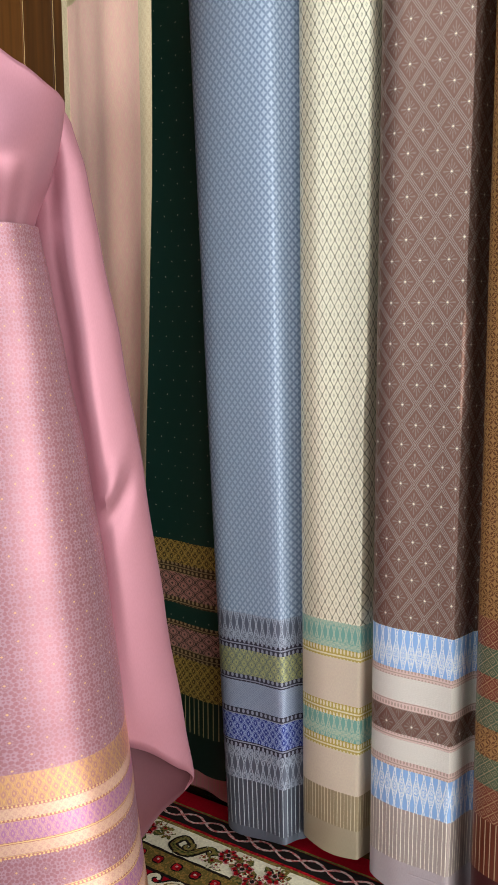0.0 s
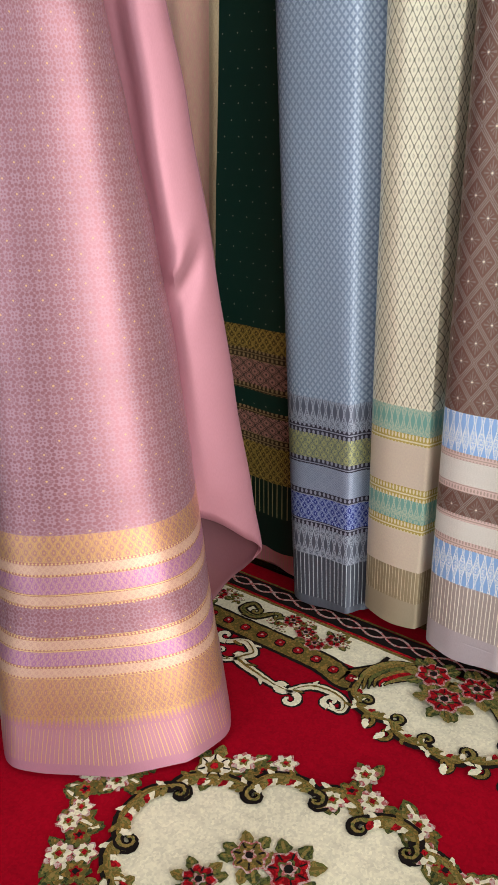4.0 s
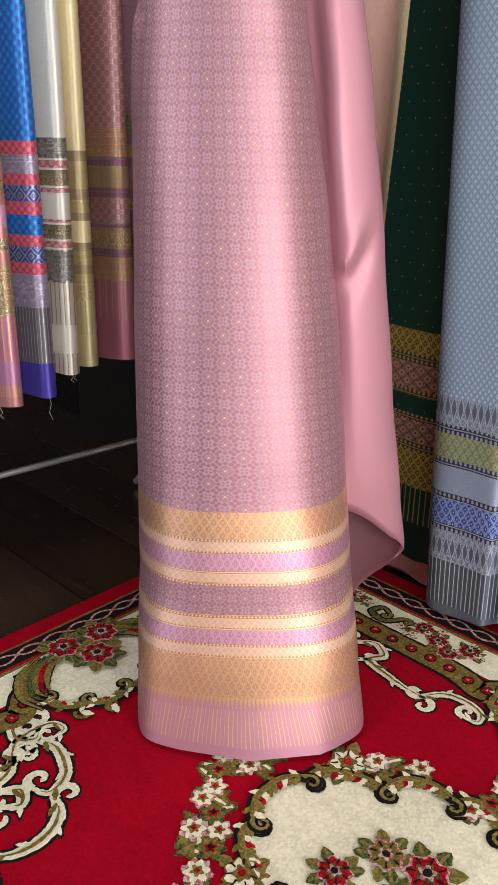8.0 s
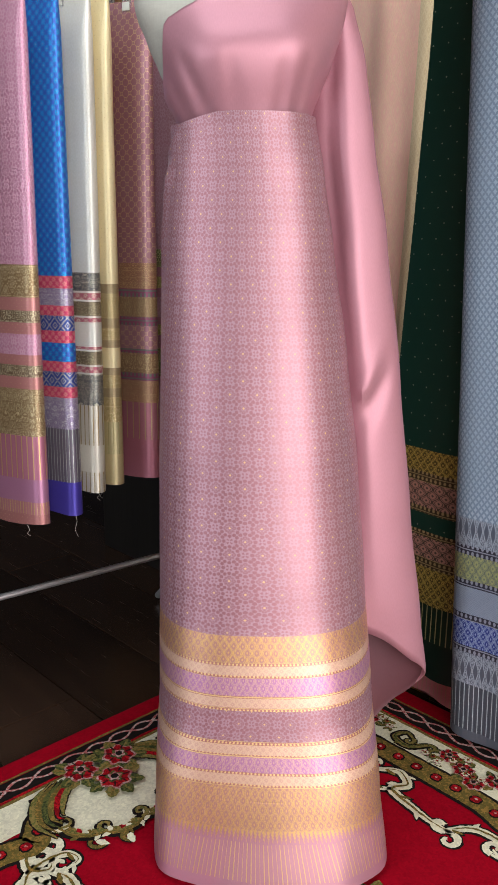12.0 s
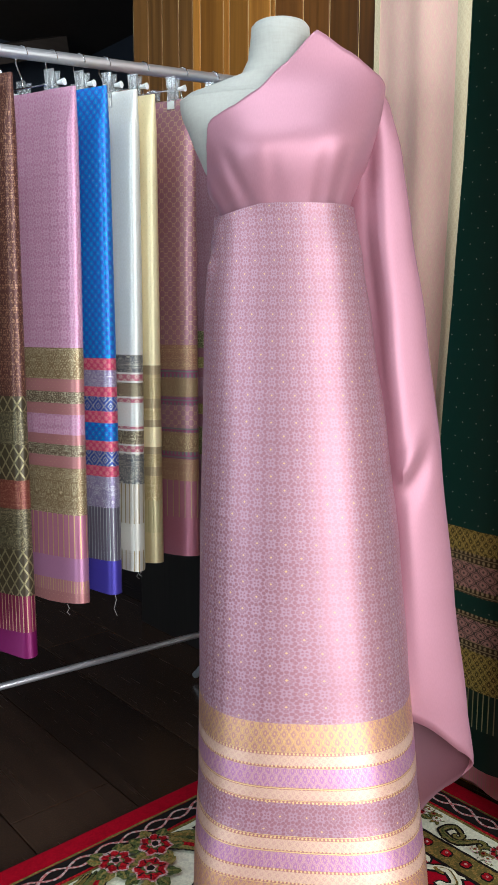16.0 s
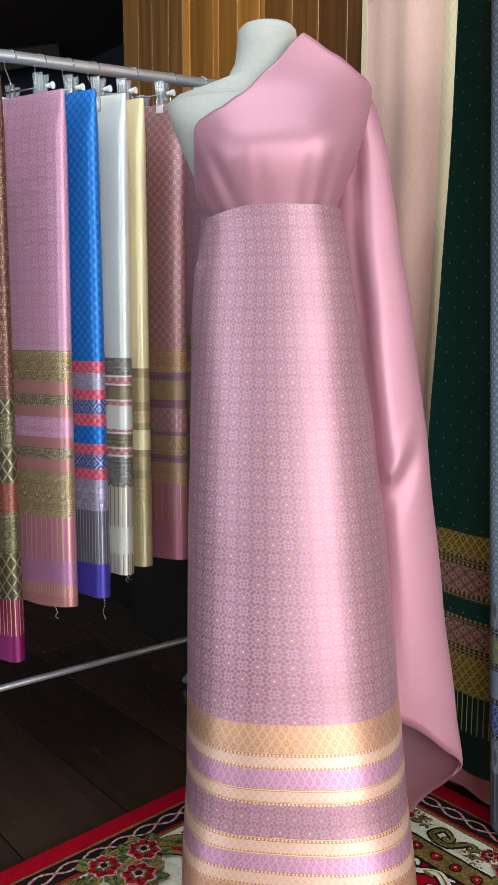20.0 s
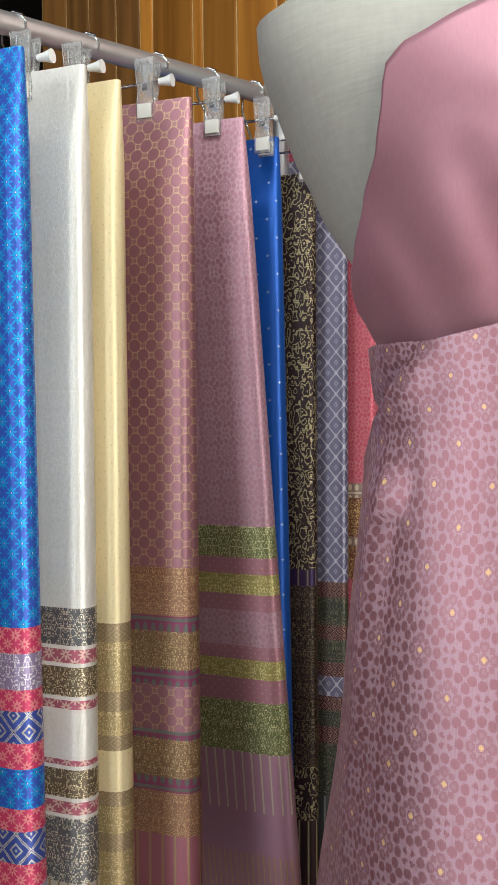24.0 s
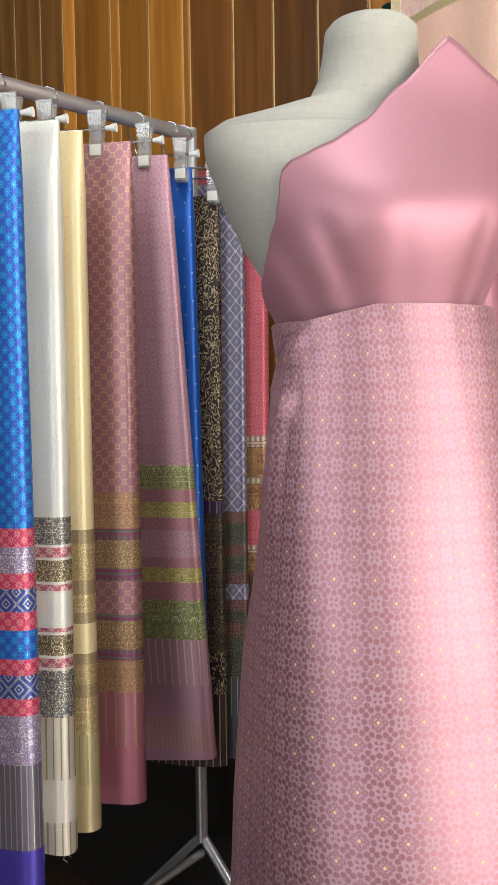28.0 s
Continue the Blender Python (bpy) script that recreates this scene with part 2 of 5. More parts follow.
    if p in ("brocade", "vine"):  # curling metal thread, mirrored from side to side or running on
        vec = k.n.new("ShaderNodeCombineXYZ")
        k.put(vec.inputs[0], k.math("MULTIPLY", ta, 2.0) if p == "brocade" else a)
        k.put(vec.inputs[1], b)
        k.put(vec.inputs[2], size * 611.0 + ratio * 37.0)
        n = k.noise(vec.outputs[0], 3.6 if p == "brocade" else 2.4, 1.0, 0.5)
        curl = k.smooth(k.math("ABSOLUTE", k.math("SUBTRACT", k.math("FRACT", k.math("MULTIPLY", n, 6.0)), 0.5)), 0.20, 0.12)
        return k.math("MULTIPLY", curl, k.smooth(tri(k.math("MULTIPLY", b, 17.0)), 0.36, 0.30, 0.35, 1.0))
    if p == "stripe":  # fine upright lines
        return k.smooth(ta, 0.11, 0.07)
    if p == "cross":  # crossing wavy lines
        s1 = k.math("ABSOLUTE", k.math("SINE", k.math("MULTIPLY", k.math("ADD", a, b), 3.1416)))
        s2 = k.math("ABSOLUTE", k.math("SINE", k.math("MULTIPLY", k.math("SUBTRACT", a, b), 3.1416)))
        return k.smooth(k.math("MINIMUM", s1, s2), 0.34, 0.22)
    if p in ("dots", "pins"):  # single dots, staggered
        def dot(o):
            x = tri(a, o)
            y = k.math("MULTIPLY", tri(b, o), ratio)
            # tri is 0 in the middle of a cell
            return k.smooth(k.math("ADD", x, y), *((0.085, 0.05) if p == "dots" else (0.05, 0.035)))
        return k.math("MAXIMUM", dot(0.0), dot(0.5))
    if p == "beads":  # one row of beads between two lines
        r = k.math("ADD", k.math("POWER", ta, 2.0), k.math("POWER", k.math("MULTIPLY", tb, 1.0), 2.0))
        return k.math("MAXIMUM", k.smooth(r, 0.10, 0.07), k.smooth(tb, 0.40, 0.43))
    return k.math("MULTIPLY", ta, 0.0)


def silk(name, ground, figure, p="none", size=0.02, ratio=1.0, gold=0.0, sheen=0.45, rough=0.42, relief=0.30, spots=None, v0=0.0, aniso=0.75):
    """Woven silk: a glossy ground with a drawn figure, thread grain and slight creases. gold: how metallic the figure's thread is."""
    if name in MATS:
        return MATS[name]
    mat, k, b = material(name)
    u, v = k.uv()
    ob = k.coords("Object")
    fig = weave(k, p, u, v, size, ratio, v0)
    thread = k.noise(k.scaled(k.coords("UV"), (900, 160, 1)), 1.0, 2.0)
    blotch = k.noise(ob, 7.0, 2.0)
    amount = k.math("MULTIPLY", fig, k.smooth(thread, 0.25, 0.5, 0.72, 1.0))
    col = k.mix(amount, ground, figure)
    if spots:
        col_spot, s_size, s_ratio = spots
        sp = weave(k, "pins", u, v, s_size, s_ratio)
        col = k.mix(sp, col, col_spot)
    shade = k.math("ADD", k.math("MULTIPLY", k.math("SUBTRACT", blotch, 0.5), 0.16), k.math("MULTIPLY", k.math("SUBTRACT", thread, 0.5), 0.22))
    hsv = k.n.new("ShaderNodeHueSaturation")
    k.put(hsv.inputs["Value"], k.math("ADD", 1.0, shade))
    k.put(hsv.inputs["Color"], col)
    k.put(b.inputs["Base Color"], hsv.outputs[0])
    k.put(b.inputs["Roughness"], k.math("ADD", rough - 0.04, k.math("MULTIPLY", thread, 0.10)))
    k.put(b.inputs["Metallic"], k.math("ADD", k.math("MULTIPLY", k.math("SUBTRACT", 1.0, amount), sheen), k.math("MULTIPLY", amount, gold)))
    b.inputs["Anisotropic"].default_value = aniso
    b.inputs["Anisotropic Rotation"].default_value = 0.25
    tangent = k.n.new("ShaderNodeTangent")
    tangent.direction_type = "UV_MAP"
    k.put(b.inputs["Tangent"], tangent.outputs[0])
    info = k.n.new("ShaderNodeObjectInfo")
    fold = k.math("ABSOLUTE", k.math("SUBTRACT", k.math("FRACT", k.math("ADD", k.math("DIVIDE", v, 0.41), info.outputs["Random"])), 0.5))
    crease = k.math("MULTIPLY", k.smooth(fold, 0.006, 0.0, 0.0, 0.5), k.smooth(k.noise(ob, 12.0), 0.42, 0.58))
    h = k.math("ADD", k.math("SUBTRACT", k.math("MULTIPLY", amount, 0.6), crease), k.math("ADD", k.math("MULTIPLY", thread, 0.25), k.math("MULTIPLY", k.noise(ob, 28.0, 2.0), 0.9)))
    k.put(b.inputs["Normal"], k.bump(h, relief, 0.0015))
    MATS[name] = mat
    return mat


def simple(name, colour, rough=0.5, metal=0.0, grain=40.0, vary=0.15, relief=0.1, stretch=(1, 1, 1)):
    """Paint, metal, pile: one colour with fine and coarse variation."""
    if name in MATS:
        return MATS[name]
    mat, k, b = material(name)
    ob = k.scaled(k.coords("Object"), stretch)
    n1, n2 = k.noise(ob, grain, 4.0), k.noise(ob, grain * 0.12, 2.0)
    hsv = k.n.new("ShaderNodeHueSaturation")
    k.put(hsv.inputs["Value"], k.math("ADD", 1.0 - vary, k.math("MULTIPLY", k.math("ADD", n1, n2), vary)))
    k.put(hsv.inputs["Color"], (*colour, 1))
    k.put(b.inputs["Base Color"], hsv.outputs[0])
    k.put(b.inputs["Roughness"], k.math("ADD", rough - 0.05, k.math("MULTIPLY", n1, 0.1)))
    b.inputs["Metallic"].default_value = metal
    if relief:
        k.put(b.inputs["Normal"], k.bump(n1, relief, 0.002))
    MATS[name] = mat
    return mat


def wood(name, dark, light, rough, scale=1.0, axis="Z", coat=0.0):
    """Varnished wood with long grain along the axis; each piece differs."""
    if name in MATS:
        return MATS[name]
    mat, k, b = material(name)
    info = k.n.new("ShaderNodeObjectInfo")
    add = k.n.new("ShaderNodeVectorMath")
    comb = k.n.new("ShaderNodeCombineXYZ")
    for i in range(3):
        k.put(comb.inputs[i], k.math("MULTIPLY", info.outputs["Random"], 7.0 + 3 * i))
    k.put(add.inputs[0], k.coords("Object"))
    k.put(add.inputs[1], comb.outputs[0])
    st = {"Z": (1, 1, 0.045), "Y": (1, 0.045, 1), "X": (0.045, 1, 1)}[axis]
    vec = k.scaled(add.outputs[0], tuple(s * scale for s in st))
    n1 = k.noise(vec, 14.0, 3.0)
    n2 = k.noise(vec, 110.0, 3.0)
    f = k.math("ADD", k.math("MULTIPLY", k.smooth(k.math("ABSOLUTE", k.math("SUBTRACT", k.math("FRACT", k.math("MULTIPLY", n1, 4.0)), 0.5)), 0.0, 0.5), 0.30), k.math("ADD", k.math("MULTIPLY", n2, 0.45), k.math("MULTIPLY", n1, 0.25)))
    col = k.mix(f, dark, light)
    hsv = k.n.new("ShaderNodeHueSaturation")
    k.put(hsv.inputs["Value"], k.math("ADD", 0.55, k.math("MULTIPLY", info.outputs["Random"], 0.75)))
    k.put(hsv.inputs["Color"], col)
    k.put(b.inputs["Base Color"], hsv.outputs[0])
    k.put(b.inputs["Roughness"], k.math("ADD", rough - 0.06, k.math("MULTIPLY", n2, 0.14)))
    b.inputs["Coat Weight"].default_value = coat
    b.inputs["Coat Roughness"].default_value = 0.22
    k.put(b.inputs["Normal"], k.bump(n2, 0.15, 0.001))
    MATS[name] = mat
    return mat


def pile(name, colour, fleck=None, share=0.3):
    """Cut wool pile: knots in rows differ in tone, some of a second colour, with a soft nap."""
    if name in MATS:
        return MATS[name]
    mat, k, b = material(name)
    ob = k.coords("Object")
    vor = k.n.new("ShaderNodeTexVoronoi")
    vor.inputs["Scale"].default_value = 260.0
    k.put(vor.inputs["Vector"], ob)
    sep = k.n.new("ShaderNodeSeparateColor")
    k.put(sep.inputs[0], vor.outputs["Color"])
    nap = k.noise(ob, 7.0, 3.0)
    brushed = k.noise(k.scaled(ob, (1.0, 0.45, 1.0)), 60.0, 3.0)
    fine = k.noise(ob, 900.0, 2.0)
    col = (*colour, 1)
    if fleck:
        patch = k.math("ADD", k.math("MULTIPLY", sep.outputs[1], 0.45), k.noise(ob, 190.0, 2.0))
        col = k.mix(k.smooth(patch, 0.92 - share, 1.02 - share), (*colour, 1), (*fleck, 1))
    hsv = k.n.new("ShaderNodeHueSaturation")
    val = k.math("ADD", 0.46, k.math("ADD", k.math("MULTIPLY", sep.outputs[0], 0.22), k.math("ADD", k.math("MULTIPLY", nap, 0.42), k.math("MULTIPLY", brushed, 0.34))))
    k.put(hsv.inputs["Value"], val)
    k.put(hsv.inputs["Color"], col)
    k.put(b.inputs["Base Color"], hsv.outputs[0])
    b.inputs["Roughness"].default_value = 0.95
    b.inputs["Specular IOR Level"].default_value = 0.05
    k.put(b.inputs["Normal"], k.bump(k.math("ADD", fine, k.math("MULTIPLY", brushed, 0.8)), 0.30, 0.0012))
    MATS[name] = mat
    return mat


def clear_plastic():
    if "clear_plastic" in MATS:
        return MATS["clear_plastic"]
    mat, k, b = material("clear_plastic")
    b.inputs["Base Color"].default_value = (0.94, 0.96, 0.97, 1)
    b.inputs["Roughness"].default_value = 0.06
    b.inputs["Transmission Weight"].default_value = 0.85
    b.inputs["IOR"].default_value = 1.45
    k.put(b.inputs["Normal"], k.bump(k.noise(k.coords("Object"), 90.0), 0.06, 0.001))
    MATS["clear_plastic"] = mat
    return mat


# ---- builders ----
def part(name, bm, mat, parent, label="", smooth=True):
    """Links a bmesh as one mesh object under a thing, a part, or nothing."""
    me = bpy.data.meshes.new(name)
    bm.normal_update()
    bm.to_mesh(me)
    bm.free()
    if smooth:
        for f in me.polygons:
            f.use_smooth = True
        me.set_sharp_from_angle(angle=radians(55))
    if mat:
        me.materials.append(mat)
    ob = new(name, me)
    if parent:
        ob.parent = parent
    if label:
        ob["label"] = label
    return ob


def thing(name, label, category, at=(0, 0, 0), turn=0.0, group="", kind=""):
    ob = new(name)
    ob.matrix_basis = pose(*at, 0, 0, turn)
    return tagged(ob, label, category, group, kind)


def box_bm(bm, lo, hi, bevel=0.0):
    vs = [bm.verts.new((x, y, z)) for x in (lo[0], hi[0]) for y in (lo[1], hi[1]) for z in (lo[2], hi[2])]
    fs = [bm.faces.new([vs[i] for i in q]) for q in ((0, 1, 3, 2), (4, 6, 7, 5), (0, 4, 5, 1), (2, 3, 7, 6), (0, 2, 6, 4), (1, 5, 7, 3))]
    if bevel:
        es = list({e for f in fs for e in f.edges})
        bmesh.ops.bevel(bm, geom=es, offset=bevel, segments=2, affect="EDGES", profile=0.6)
    return bm


def box(lo, hi, bevel=0.0):
    return box_bm(bmesh.new(), lo, hi, bevel)


def tube(points, radius, sides=10, caps=True):
    """A round bar along points."""
    bm = bmesh.new()
    rings = []
    pts = [Vector(p) for p in points]
    up = Vector((0.123, 0.456, 0.88)).normalized()
    for i, p in enumerate(pts):
        d = (pts[min(i + 1, len(pts) - 1)] - pts[max(i - 1, 0)]).normalized()
        a = d.cross(up).normalized()
        b = d.cross(a).normalized()
        r = radius[i] if isinstance(radius, (list, tuple)) else radius
        rings.append([bm.verts.new(p + r * (math.cos(w) * a + math.sin(w) * b)) for w in (2 * math.pi * j / sides for j in range(sides))])
    for r0, r1 in zip(rings, rings[1:]):
        for j in range(sides):
            bm.faces.new((r0[j], r0[(j + 1) % sides], r1[(j + 1) % sides], r1[j]))
    if caps:
        bm.faces.new(rings[0][::-1])
        bm.faces.new(rings[-1])
    bmesh.ops.recalc_face_normals(bm, faces=bm.faces)
    return bm


def loft(outline, zs, closed=True, top=False, bottom=False):
    """Rings of outline(z) -> [(x, y)...] at the heights zs; UV in metres along the ring and up."""
    bm = bmesh.new()
    lay = bm.loops.layers.uv.new("UVMap")
    rings, arcs = [], []
    for z in zs:
        pts = outline(z)
        arc = [0.0]
        for (x0, y0), (x1, y1) in zip(pts, pts[1:] + pts[:1]):
            arc.append(arc[-1] + math.hypot(x1 - x0, y1 - y0))
        rings.append([bm.verts.new((x, y, z)) for x, y in pts])
        arcs.append(arc)
    base = arcs[len(arcs) // 2]
    n = len(rings[0])
    for i in range(len(zs) - 1):
        for j in range(n if closed else n - 1):
            f = bm.faces.new((rings[i][j], rings[i][(j + 1) % n], rings[i + 1][(j + 1) % n], rings[i + 1][j]))
            for lp, uv in zip(f.loops, ((base[j], zs[i]), (base[j + 1], zs[i]), (base[j + 1], zs[i + 1]), (base[j], zs[i + 1]))):
                lp[lay].uv = uv
    if top:
        bm.faces.new(rings[-1])
    if bottom:
        bm.faces.new(rings[0][::-1])
    return bm


def table(rows, z):
    """Straight reading between rows (z, a, b, ...), in falling or rising z."""
    rows = sorted(rows)
    if z <= rows[0][0]:
        return rows[0][1:]
    for r0, r1 in zip(rows, rows[1:]):
        if z <= r1[0]:
            w = (z - r0[0]) / (r1[0] - r0[0])
            w = w * w * (3 - 2 * w) * 0.35 + w * 0.65
            return tuple(a + (b - a) * w for a, b in zip(r0[1:], r1[1:]))
    return rows[-1][1:]


def spread(a, b, n):
    return [a + (b - a) * i / n for i in range(n + 1)]

# ---- the large structure ----
WALL_X = 1.61
W_DARK, W_LIGHT = (0.15, 0.046, 0.006), (0.56, 0.235, 0.038)
shaded_red_board = wood("shaded_red_board", (0.036, 0.012, 0.003), (0.235, 0.088, 0.016), 0.38, 1.0, "Z", 0.18)
board_wood = wood("board_wood", W_DARK, W_LIGHT, 0.34, 1.0, "Z", 0.5)
groove_wood = wood("groove_wood", (0.60, 0.40, 0.16), (0.80, 0.58, 0.28), 0.5)
floor_wood = wood("floor_wood", (0.028, 0.015, 0.010), (0.066, 0.036, 0.022), 0.24, 1.0, "Y", 0.5)
# near-black wood, with the shade of ceiling and dim walls in its colour
shaded_dark_wood = wood("shaded_dark_wood", (0.012, 0.008, 0.006), (0.03, 0.02, 0.014), 0.6)
# near-black navy puts the dark of the unlit back room into the colour
unlit_navy_wall = simple("unlit_navy_wall", (0.030, 0.036, 0.050), 0.35, 0, 20, 0.3, 0.1)
wall_foot_shade = wood("wall_foot_shade", (0.004, 0.003, 0.002), (0.012, 0.008, 0.006), 0.5)
old_board = wood("old_board", (0.052, 0.021, 0.006), (0.25, 0.112, 0.028), 0.38, 1.0, "Z", 0.18)
plaster = simple("plaster", (0.42, 0.38, 0.33), 0.8, 0, 30, 0.2, 0.1)
bare_floor = simple("bare_floor", (0.012, 0.008, 0.006), 0.4, 0, 30, 0.3, 0.1)

floor = part("floor", box((-2.5, -2.5, -0.12), (3.0, 5.0, -0.024)), bare_floor, None, smooth=False)
tagged(floor, "dark brown varnished plank floor of the shop", "floor", kind="structure")
ceiling = part("ceiling", box((-2.5, -2.5, 2.75), (3.0, 5.0, 2.85)), shaded_dark_wood, None, smooth=False)
tagged(ceiling, "dark timber ceiling, its shadow put into the near-black colour", "ceiling", kind="structure")
wall_east = part("wall_east", box((WALL_X - 0.009, -2.5, -0.016), (WALL_X + 0.1, 2.30, 2.75)), groove_wood, None, smooth=False)
tagged(wall_east, "wall of varnished golden brown upright boards", "wall", kind="structure")
# no real panel: a near-black sheet added where the wall foot is shaded
dado = part("dado", box((WALL_X - 0.022, 1.36, -0.016), (WALL_X - 0.0135, 2.295, 0.40), 0.002), wall_foot_shade, None, smooth=False)
tagged(dado, "added near-black panel in place of shade at the board wall foot", "dado", kind="structure")
wall_far = part("wall_far", box((2.9, 2.30, -0.016), (3.0, 5.0, 2.75)), unlit_navy_wall, None, smooth=False)
tagged(wall_far, "timber wall of the back room, its unlit dark put into a navy colour", "wall", kind="structure")
wall_return = part("wall_return", box((WALL_X + 0.1, 2.20, -0.016), (3.0, 2.30, 2.75)), shaded_dark_wood, None, smooth=False)
tagged(wall_return, "dark timber wall of the back room, its shade put into the colour", "wall", kind="structure")
wall_north = part("wall_north", box((-2.5, 4.9, -0.016), (2.9, 5.0, 2.75)), unlit_navy_wall, None, smooth=False)
tagged(wall_north, "timber wall at the back, its unlit dark put into a navy colour", "wall", kind="structure")
bm = box((-2.5, -2.5, -0.016), (-2.25, -2.4, 2.75))
box_bm(bm, (1.15, -2.5, -0.016), (WALL_X, -2.4, 2.75))
box_bm(bm, (-2.25, -2.5, 2.4), (1.15, -2.4, 2.75))
wall_south = part("wall_south", bm, plaster, None, smooth=False)
tagged(wall_south, "plain plastered wall with the wide open shop front", "wall", kind="structure")
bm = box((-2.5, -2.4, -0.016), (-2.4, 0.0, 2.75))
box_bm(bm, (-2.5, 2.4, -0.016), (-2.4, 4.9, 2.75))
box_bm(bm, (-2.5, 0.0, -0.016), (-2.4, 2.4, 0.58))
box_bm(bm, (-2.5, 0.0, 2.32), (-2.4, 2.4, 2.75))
wall_west = part("wall_west", bm, shaded_dark_wood, None, smooth=False)
tagged(wall_west, "dark timber wall open to the veranda, its shade put into the colour", "wall", kind="structure")

# ---- cloth ----


def cloth(name, label, outline, bands, z_hem, z_top, group, parent_at=(0, 0, 0), turn=0.0, rows=26):
    """A hung cloth: a loft cut into its woven bands, each a part. bands: (top height, material, part name) from the hem up."""
    top = thing(name, label, "fabric", parent_at, turn, group)
    lo = z_hem
    for hi, mat, what in bands:
        n = max(2, int((hi - lo) / (z_top - z_hem) * rows))
        ob = part(what, loft(outline, spread(lo, hi, n), bottom=(lo == z_hem), top=(hi >= z_top - 1e-6)), mat, top)
        if lo == z_hem:  # the hem hangs a little uneven
            for v in ob.data.vertices:
                if v.co.z < z_hem + 1e-4:
                    v.co.z += 0.004 * math.sin(23 * v.co.x + 37 * v.co.y + 9 * z_hem) + 0.003
        lo = hi
    return top


TURN = 22.0  # the hangers stand askew on the rail
CT, ST = math.cos(radians(TURN)), math.sin(radians(TURN))


def slab(x_right, y_front, z_hem, z_top, thick, deep, seed, flare=0.0, lean=0.0):
    """Outline of a folded cloth hung square to a rail: a rounded thin slab, its front fold towards -y."""
    rnd = random.Random(seed)
    p1, p2, p3 = rnd.uniform(0, 6), rnd.uniform(0, 6), rnd.uniform(-1, 1)

    def outline(z):
        f = (z - z_hem) / (z_top - z_hem)
        t = thick * (0.75 + 0.35 * (1 - f)) + flare * (1 - f)
        full = t
        if f > 0.93:  # pinched flat under the clips
            t *= 1 - 0.66 * min(1.0, (f - 0.93) / 0.055)
        pts = []
        sway = 0.004 * math.sin(2.2 * z + p1) + 0.006 * p3 * (1 - f) - (full - t) / 2
        n_side, n_round = 8, 9
        back = y_front + deep
        for i in range(n_side):  # left face, back to front
            y = back - (back - y_front - t * 0.5) * i / n_side
            g = (y - y_front) / deep
            pts.append((x_right - t + sway + 0.007 * math.sin(9 * g + p2 + 1.3 * z) * g, y))
        for i in range(n_round):
            a = math.pi + math.pi * i / (n_round - 1)
            pts.append((x_right - t * 0.5 + sway + t * 0.5 * math.cos(a), y_front + t * 0.5 + 0.62 * t * math.sin(a)))
        for i in range(1, n_side + 1):
            y = y_front + t * 0.5 + (back - y_front - t * 0.5) * i / n_side
            g = (y - y_front) / deep
            pts.append((x_right + sway + 0.007 * math.sin(9 * g + p2 + 1.3 * z) * g, y))
        return [(x_right + lean * (1 - f) + (x - x_right) * CT - (y - y_front) * ST, y_front + (x - x_right) * ST + (y - y_front) * CT) for x, y in pts]
    return outline


def roll(y_left, y_right, x_front, depth, z_hem, z_top, seed, spread_top=0.0, dent=0.0, tuck=0.0, right_top=None):
    """Outline of a thick folded cloth hung along the side wall, its face towards -x. tuck: how far its right tenth lies back behind a crease."""
    rnd = random.Random(seed)
    p1, p2 = rnd.uniform(0, 6), rnd.uniform(0, 6)
    right_top = spread_top * 0.35 if right_top is None else right_top

    def outline(z):
        f = (z - z_hem) / (z_top - z_hem)
        yl = y_left + spread_top * f
        yr = y_right + right_top * f
        c, h = (yl + yr) / 2, (yl - yr) / 2
        pts = []
        for i in range(64):
            a = 2 * math.pi * i / 64
            ca, sa = math.cos(a), math.sin(a)
            y = c + h * math.copysign(abs(ca) ** 0.55, ca)
            x = x_front + depth / 2 - depth / 2 * math.copysign(abs(sa) ** 0.45, sa)
            g = (y - yr) / (2 * h)
            if sa > 0:
                x += 0.006 * math.sin(17 * (y - yr) + p1 + 0.9 * z) * (1 - 0.4 * f) + 0.003 * math.sin(47 * (y - yr) + p2 - 2 * z) * (1 - f)
                x += dent * math.exp(-((y - c) / (0.35 * h)) ** 2)
                e = min(1.0, max(0.0, (0.20 + 0.02 * math.sin(2.3 * z + p2) - g) / 0.12))
                x += min(tuck, depth * 0.6) * e * e * (3 - 2 * e)
            pts.append((x, y))
        return pts
    return outline


HANG = "folded silks hung on the clothes rack"


def S(key, ground, figure=None, p="none", size=0.02, ratio=1.0, gold=0.0, **kw):
    return silk(key, ground, figure or ground, p, size, ratio, gold, **kw)


def hung(name, label, x_right, y_front, z_hem, z_top, body, bands, seed, thick=0.034, deep=0.30, lean=0.0, edging=None):
    """bands: (lower edge's height, material) from the top band down; the hem ends them."""
    levels = [(z, m) for z, m in bands]
    if edging:  # thin pale lines along the narrow bands
        wide = []
        for (z, m), lo in zip(levels, [q for q, _ in levels[1:]] + [z_hem]):
            wide += [(z, edging), (z - 0.004, m), (lo + 0.004, edging)] if m.name == "rose_band" else [(z, m)]
        levels = wide
    up = [(z_top, body, "cloth_body")]
    edges = [z for z, m in levels]
    lows = edges[1:] + [z_hem]
    parts = []
    for (z, m), lo in zip(levels, lows):
        parts.append((z, m, "woven_band"))
    parts = parts[::-1] + up
    return cloth(name, label, slab(x_right, y_front, z_hem, z_top, thick, deep, seed, 0.0, lean), parts, z_hem, z_top, HANG)


